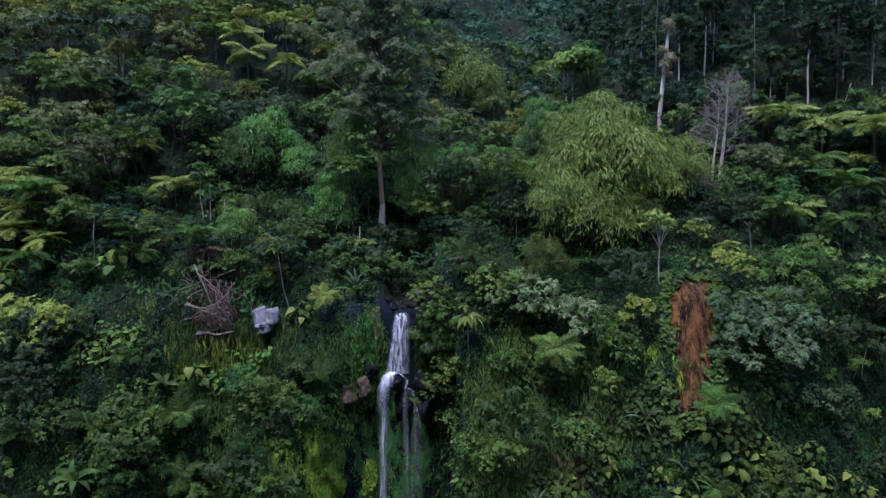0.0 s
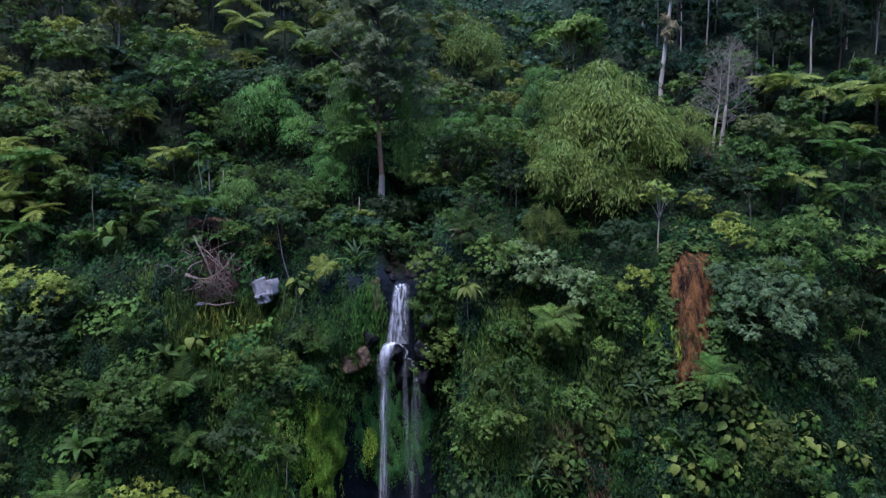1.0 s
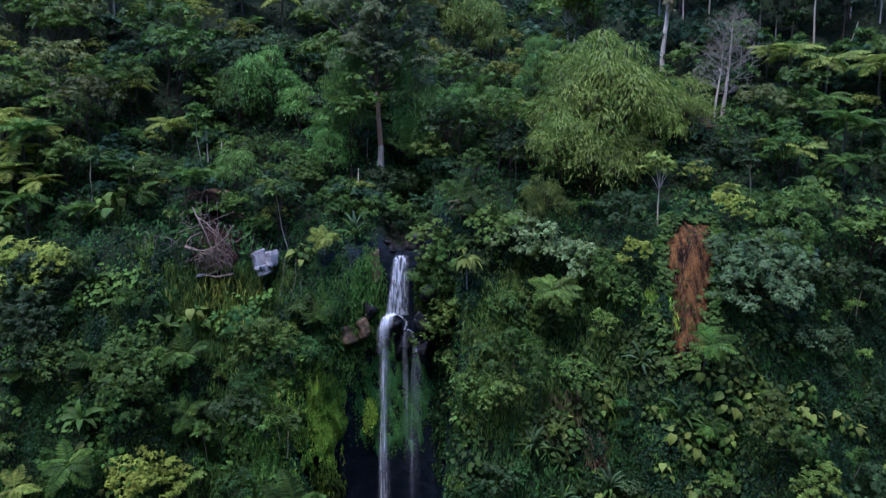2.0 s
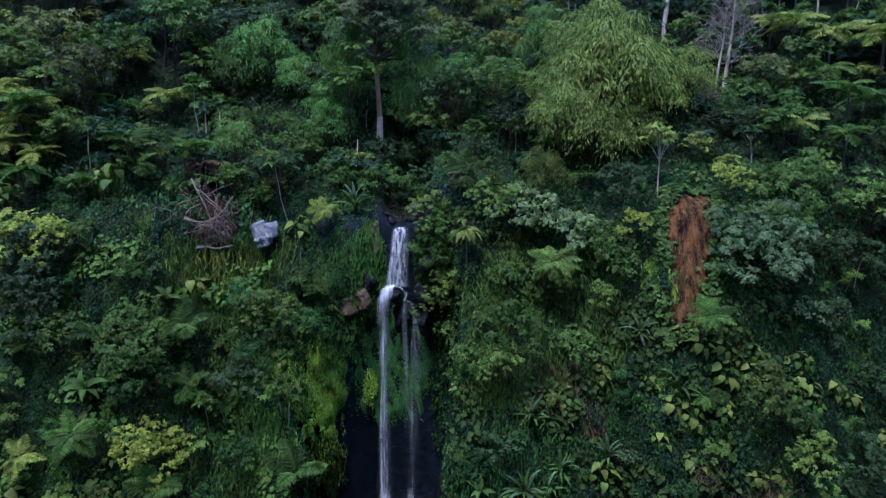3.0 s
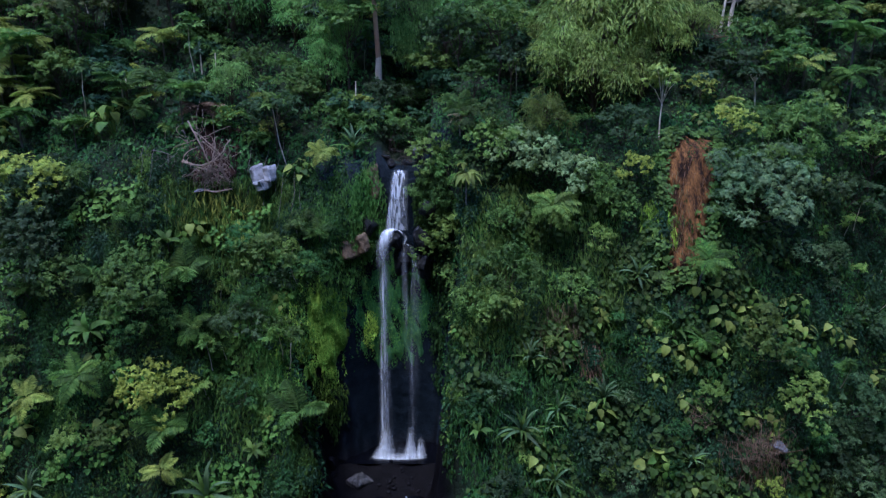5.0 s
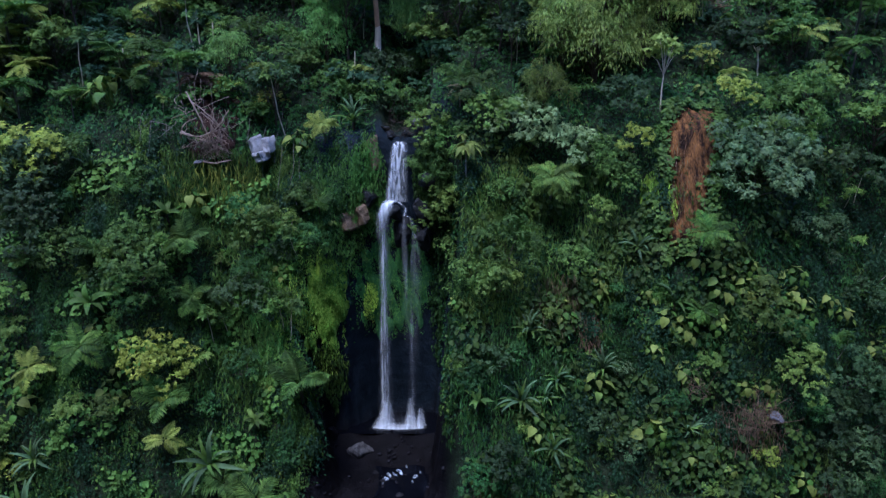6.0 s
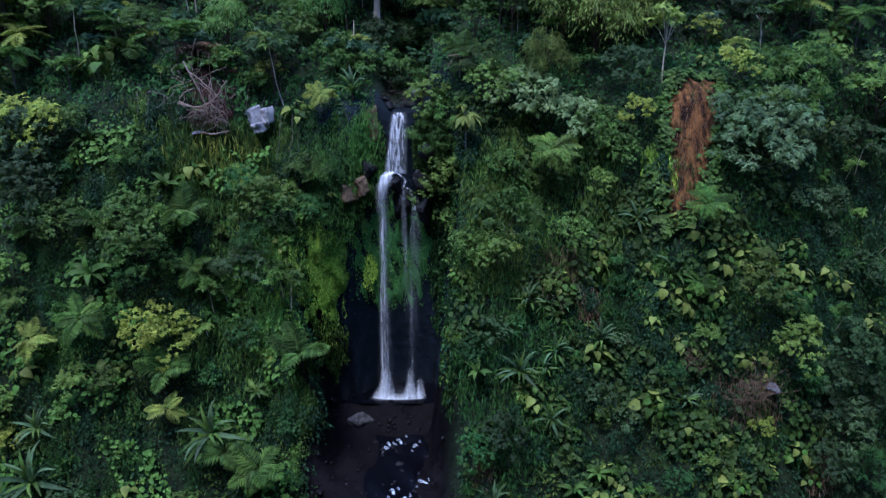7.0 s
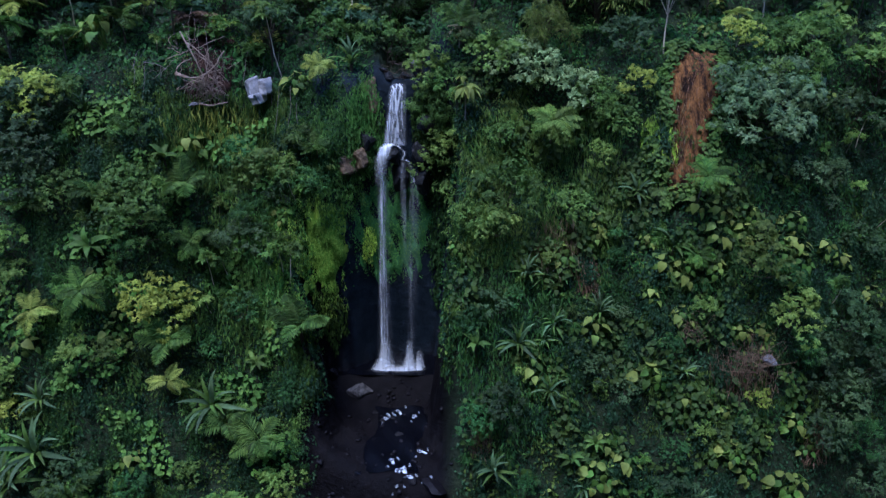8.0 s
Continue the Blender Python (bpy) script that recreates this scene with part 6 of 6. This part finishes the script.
def whitewater(x, y, z, a, b, seed):
    """A ragged patch of white water, raised in the middle where a stone lies under it."""
    rng = np.random.default_rng(seed)
    n = 18
    t = np.arange(n) / n * 2 * np.pi
    reach = 0.72 + 0.3 * np.sin(2 * t + rng.uniform(0, 6)) + 0.22 * np.sin(3 * t + rng.uniform(0, 6)) + rng.normal(size=n) * 0.1
    rows = [np.array([[0, 0, 0.16]])]
    for k, up in ((0.45, 0.13), (0.8, 0.07), (1.0, 0.0)):
        w = reach * k if k > 0.5 else np.full(n, 0.4) * (0.5 + 0.5 * reach)
        rows.append(np.stack([a * w * np.cos(t), b * w * np.sin(t), up + 0.02 * rng.normal(size=n)], -1))
    v = np.concatenate(rows)
    f = [(0, 1 + q, 1 + (q + 1) % n) for q in range(n)]
    for ring in (0, 1):
        for q in range(n):
            c, d = 1 + ring * n + q, 1 + ring * n + (q + 1) % n
            f += [(c, c + n, d + n), (c, d + n, d)]
    ob = mesh_object("rapid", v @ np.array(Matrix.Rotation(-0.5 + rng.normal() * 0.5, 3, "Z")).T + [0, 0, 0.02], np.array(f), FOAM)
    ob.location = (x, y, z + 0.06)
    tagged(ob, "white water breaking over a stone in the stream", "rapid", "rapids")


for i, (x, y, a, b) in enumerate([(-2.85, 43.4, 0.5, 0.35), (-3.6, 42.9, 0.35, 0.3), (-1.75, 42.8, 0.35, 0.3), (-3.75, 42.4, 0.3, 0.25), (-3.05, 38.4, 0.4, 0.45), (-2.35, 37.6, 0.5, 0.9), (-1.9, 37.0, 0.5, 0.3), (-0.85, 36.7, 0.4, 0.6), (-1.2, 39.2, 0.5, 0.25), (-3.2, 36.2, 0.3, 0.3)]):
    for j, (dx, dy, k) in enumerate([(0, 0, 0.75), (0.9, 0.6, 0.35), (-0.6, -0.9, 0.3)]):
        u, w = x + dx * a, y + dy * (b + 0.15)
        whitewater(u, w, float(height(u, w)), a * k, b * k * (0.75, 0.4, 0.4)[j], 71 + i * 4 + j)

# ---------------------------------------------------------------- bare earth, brushwood and litter
sx, sy = np.meshgrid(np.linspace(13.6, 19.0, 60), np.linspace(44.8, 51.2, 90), indexing="ij")
edge = np.clip(scar(sx, sy), -0.6, 1)
relief = 0.07 * np.sin(sx * 7 + 1.2 * np.sin(sy * 1.5)) * np.sin(sx * 3.1 + sy * 0.6) + 0.06 * np.sin(sx * 17 + sy * 3)
lift = 0.5 * np.clip(edge * 2.2, -0.9, 0.5) + relief * (edge > 0)
earth = mesh_object("bare_earth", np.stack([sx, sy - lift * 0.8, height(sx, sy) + lift * 0.6], -1).reshape(-1, 3), grid_faces(60, 90), SOIL_RED, smooth_shade=True)
tagged(earth, "landslip scar of bare red-brown earth", "earth", kind="structure")


def brushwood(label, x, y, size, count, thick, seed, material=None, wide=1.0, tall=1.0):
    """A tangle of bare curved stems, leaning on the slope."""
    rng = np.random.default_rng(seed)
    ob = grown("brushwood", label, "brushwood", x, y)
    for _ in range(count):
        a = rng.normal(size=3) * [0.55 * wide, 0.25, 0.55 * tall] * size
        b = a + rng.normal(size=3) * [0.9 * wide, 0.3, 0.8 * tall] * size
        m = (a + b) / 2 + rng.normal(size=3) * [0.9 * wide, 0.3, 0.9 * tall] * size + [0, -0.2, 0.1]
        t = np.linspace(0, 1, 7)[:, None]
        r = thick * rng.uniform(0.4, 1.2)
        v, f = tube_arrays((1 - t) ** 2 * a + 2 * t * (1 - t) * m + t * t * b + [0, -0.5, 0.4], np.linspace(r, r * 0.5, 7), 4)
        mesh_object("stem", v, f, material or WOOD_BROWN, ob)
    return ob


def root_tangle():
    """Thick bare roots looping over a hollow in the cliff edge, with thin ones fanning out below."""
    rng = np.random.default_rng(611)
    ob = tagged(new("root_tangle"), "tangle of thick bare grey-brown roots over a hollow in the cliff", "roots")
    ob.location = (-15.9, 49.8, 22.3)
    t = np.linspace(0, 1, 12)[:, None]

    def strand(a, b, c, r):
        a, b, c = np.array(a), np.array(b), np.array(c)
        path = (1 - t) ** 2 * a + 2 * t * (1 - t) * b + t * t * c
        path[1:-1] += rng.normal(size=(10, 3)) * 0.03
        v, f = tube_arrays(path, np.linspace(r, r * 0.65, 12), 6)
        mesh_object("stem", v, f, ROOT_WOOD, ob, smooth_shade=True)

    for a, b, c, r in [((-1.95, -0.2, 0.4), (0.2, -1.0, -0.5), (1.5, -0.1, 1.9), 0.055), ((-1.4, 0.2, 3.1), (-0.4, -0.5, 1.6), (0.1, -0.3, -0.1), 0.06),
                       ((-1.9, -0.1, 0.5), (-0.8, -0.8, 0.2), (0.3, -0.3, -0.4), 0.05), ((-2.0, 0.0, 0.0), (-1.9, -0.4, 1.0), (-0.8, 0.1, 1.4), 0.05),
                       ((-2.6, 0.3, 1.3), (-0.6, -0.4, 1.9), (1.5, 0.2, 2.8), 0.026), ((0.0, -0.2, -0.2), (0.6, -0.9, 1.0), (0.4, 0.1, 2.0), 0.05),
                       ((-0.5, -0.3, -1.6), (0.4, -0.5, -1.75), (1.4, -0.2, -1.5), 0.06), ((-1.0, 0.2, 2.4), (0.4, -0.7, 1.6), (1.3, -0.1, 0.4), 0.035),
                       ((-0.6, 0.3, 1.7), (0.9, -0.8, 1.1), (1.6, 0, -0.3), 0.035), ((-1.7, 0.1, -0.6), (-0.3, -0.7, 0.3), (1.2, 0, 0.7), 0.035)]:
        strand(a, b, c, r)
    for i in range(46):
        a = np.array([rng.normal() * 0.55, -0.25, rng.uniform(-0.5, 0.3)])
        c = np.array([rng.uniform(-1.5, 1.5), rng.normal() * 0.2, rng.uniform(-1.75, -0.9)])
        strand(a, (a + c) / 2 + [rng.normal() * 0.6, -0.4, rng.uniform(-0.3, 0.3)], c, rng.uniform(0.012, 0.03))
    for i in range(44):
        a = np.array([rng.uniform(-1.7, 1.5), 0.1, rng.uniform(-0.4, 2.2)])
        c = a + rng.normal(size=3) * [0.5, 0.2, 1.2]
        strand(a, (a + c) / 2 + [rng.normal() * 0.6, -0.4, rng.normal() * 0.4], c, rng.uniform(0.010, 0.024))


root_tangle()
# dark sheet behind the roots, its colour standing in for the hollow's shade
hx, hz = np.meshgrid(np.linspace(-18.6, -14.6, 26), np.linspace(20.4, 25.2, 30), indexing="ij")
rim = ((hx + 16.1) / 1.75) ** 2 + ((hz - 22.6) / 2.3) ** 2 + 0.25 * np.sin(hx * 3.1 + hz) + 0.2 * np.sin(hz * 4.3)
hollow = mesh_object("bare_earth", np.stack([hx, slope_y(hx.ravel(), hz.ravel()).reshape(hx.shape) - 0.25 + 0.55 * np.clip(rim - 0.8, -0.3, 1.6), hz], -1).reshape(-1, 3), grid_faces(26, 30), HOLLOW_SHADE, smooth_shade=True)
tagged(hollow, "dark sheet standing in for the shaded hollow behind the bare roots", "earth", kind="structure")
brushwood("thin dead twigs in the undergrowth", -19.6, 50.8, 1.2, 12, 0.022, 612, BARK_GREY)
brushwood("heap of dry brown brushwood on the slope", 19.7, 40.1, 1.3, 130, 0.016, 613, WOOD_BROWN, 0.85, 1.05)
brushwood("dry brown stems on the slope", 16.1, 41.2, 0.9, 46, 0.02, 614, WOOD_BROWN, 0.8, 0.8)
brushwood("dead stems beside the dead tree", 21.6, 60.6, 0.9, 24, 0.05, 615)
brushwood("dark thin roots hanging over the lip of the falls", -2.6, 51.2, 0.55, 34, 0.018, 616, BARK_DARK, 1.4, 0.9)
# black rocks added so that the hollow above the lip looks dark
for i, (x, y, z, k) in enumerate([(-3.5, 50.95, 22.35, 0.5), (-2.4, 51.1, 22.4, 0.45), (-4.1, 51.3, 22.7, 0.55), (-1.5, 51.4, 22.6, 0.4)]):
    stone("rock", "black rock added on the lip of the falls to darken its hollow", (x, y, z), (k, k * 0.8, k * 0.6), ROCK_WET, 41 + i, "wet rocks")
STRAW_FRONDS = [frond_mesh(RNG, 1.7, 0.3, 0.7, 15, "frond", LEAF["straw"])]
DEAD_FRONDS = [frond_mesh(RNG, 1.7, 0.3, 0.7, 15, "frond", LEAF["dead"])]
ob = grown("withered_fern", "withered red-brown fern above the root tangle", "fern", -17.4, 53.2)
whorl(np.random.default_rng(617), ob, "frond", DEAD_FRONDS, 14, 1.3, (-35, 40), 1.25)
ob = grown("withered_fern", "withered palm with drooping dry fronds", "palm", 1.3, 50.5)
whorl(np.random.default_rng(618), ob, "frond", STRAW_FRONDS, 7, 1.4, (-20, 30), 0.7)


def block(name, label, at, size, lean, material, seed):
    """A broken block of rock: a rough slab, narrower at its foot."""
    bm = bmesh.new()
    bmesh.ops.create_cube(bm, size=2.0)
    bmesh.ops.bevel(bm, geom=bm.edges[:], offset=0.22, segments=1, affect="EDGES")
    bmesh.ops.subdivide_edges(bm, edges=bm.edges[:], cuts=3, use_grid_fill=True)
    off = Vector((seed * 2.1, seed * 0.7, seed * 1.9))
    for v in bm.verts:
        k = 1 + 0.16 * v.co.z
        rough = 0.15 * noise.noise(v.co * 1.3 + off) + 0.10 * noise.noise(v.co * 3.5 + off)
        v.co = Vector((v.co.x * k * size[0] * (1 + rough), v.co.y * size[1] * (1 + rough), v.co.z * size[2] * (1 + 0.6 * rough) + 0.16 * v.co.x * size[2]))
    me = bpy.data.meshes.new(name)
    bm.to_mesh(me)
    bm.free()
    me.materials.append(material)
    ob = new(name, me)
    ob.matrix_basis = pose(*at, -16, lean, 6 * seed)
    return tagged(ob, label, "rock")


block("pale_rock", "whitish bare broken rock among hanging plants", (-12.78, 49.95, 21.75), (0.40, 0.35, 0.62), -6, ROCK_WHITE, 5)
block("pale_rock", "whitish bare broken rock among hanging plants", (-11.95, 50.0, 21.8), (0.36, 0.35, 0.55), 10, ROCK_WHITE, 9)
block("pale_rock", "whitish bare broken rock among hanging plants", (-12.4, 49.8, 21.05), (0.66, 0.35, 0.36), 4, ROCK_WHITE, 12)
block("rock", "dull tan rock face under the vines beside the falls", (-6.3, 48.45, 16.75), (0.78, 0.4, 0.62), 6, ROCK_TAN, 7)
block("rock", "dull tan rock face under the vines beside the falls", (-5.5, 48.5, 17.2), (0.4, 0.4, 0.62), -8, ROCK_TAN, 8)
block("rock", "brown rock rib at the edge of the falls", (-4.75, 50.1, 21.2), (0.3, 0.4, 1.1), 4, ROCK_TAN, 6)
stone("pale_rock", "thin pale ledge under the root tangle", (-16.6, 50.0, 20.7), (0.95, 0.4, 0.1), ROCK_GREY, 93)
DRY_LEAF = [blade_mesh(0.95, 0.32, 0.2, 0.9, "leaf", LEAF["straw"])]
ob = grown("withered_plant", "withered plant with hanging beige leaves", "plant", 8.6, 44.7)
whorl(np.random.default_rng(619), ob, "leaf", DRY_LEAF, 7, 0.7, (-60, -10))
stone("rock", "grey rock showing between the dry stems", (21.0, 39.9, 6.4), (0.7, 0.5, 0.3), ROCK_GREY, 97)

# ---------------------------------------------------------------- distance
bx = np.linspace(-2600, 2600, 90)
bz = 560 + 120 * np.sin(bx * 0.0021 + 0.6) + 60 * np.sin(bx * 0.0063) + 25 * np.sin(bx * 0.017)
v = np.concatenate([np.stack([bx, 0 * bx + 2400, 0 * bx], -1), np.stack([bx, 0 * bx + 2500, bz], -1)])
i = np.arange(89)
# the ridge's blue is haze over the distance, painted as its colour
MOUNTAIN = rough_material("haze_blue_mountain", (0.05, 0.075, 0.12), (0.075, 0.105, 0.16), 0.004, 1.0, 0.0)
tagged(mesh_object("backdrop", v, np.stack([i, i + 1, i + 91, i + 90], -1), MOUNTAIN), "distant mountain ridge, tinted blue for haze", "mountain", kind="structure")

# ---------------------------------------------------------------- lianas on the cliff edge
rng = np.random.default_rng(701)
for x, top, low in [(-12.4, 24.0, 19.6), (-11.6, 24.2, 20.6), (-11.2, 23.4, 19.0), (-10.2, 22.6, 18.8), (-13.4, 24.4, 21.8), (-9.9, 22.4, 19.6), (-20.9, 24.2, 21.9), (-20.2, 23.6, 21.4)]:
    zs = np.linspace(top, low, 9)
    path = np.stack([x + np.cumsum(rng.normal(size=9)) * 0.05, slope_y(np.full(9, x), zs) - 0.9, zs], -1)
    path[0, 1] += 0.9
    v, f = tube_arrays(path, np.full(9, 0.013), 5)
    tagged(mesh_object("liana", v, f, BARK_GREY, smooth_shade=True), "thin pale liana hanging down the cliff", "liana", "lianas")
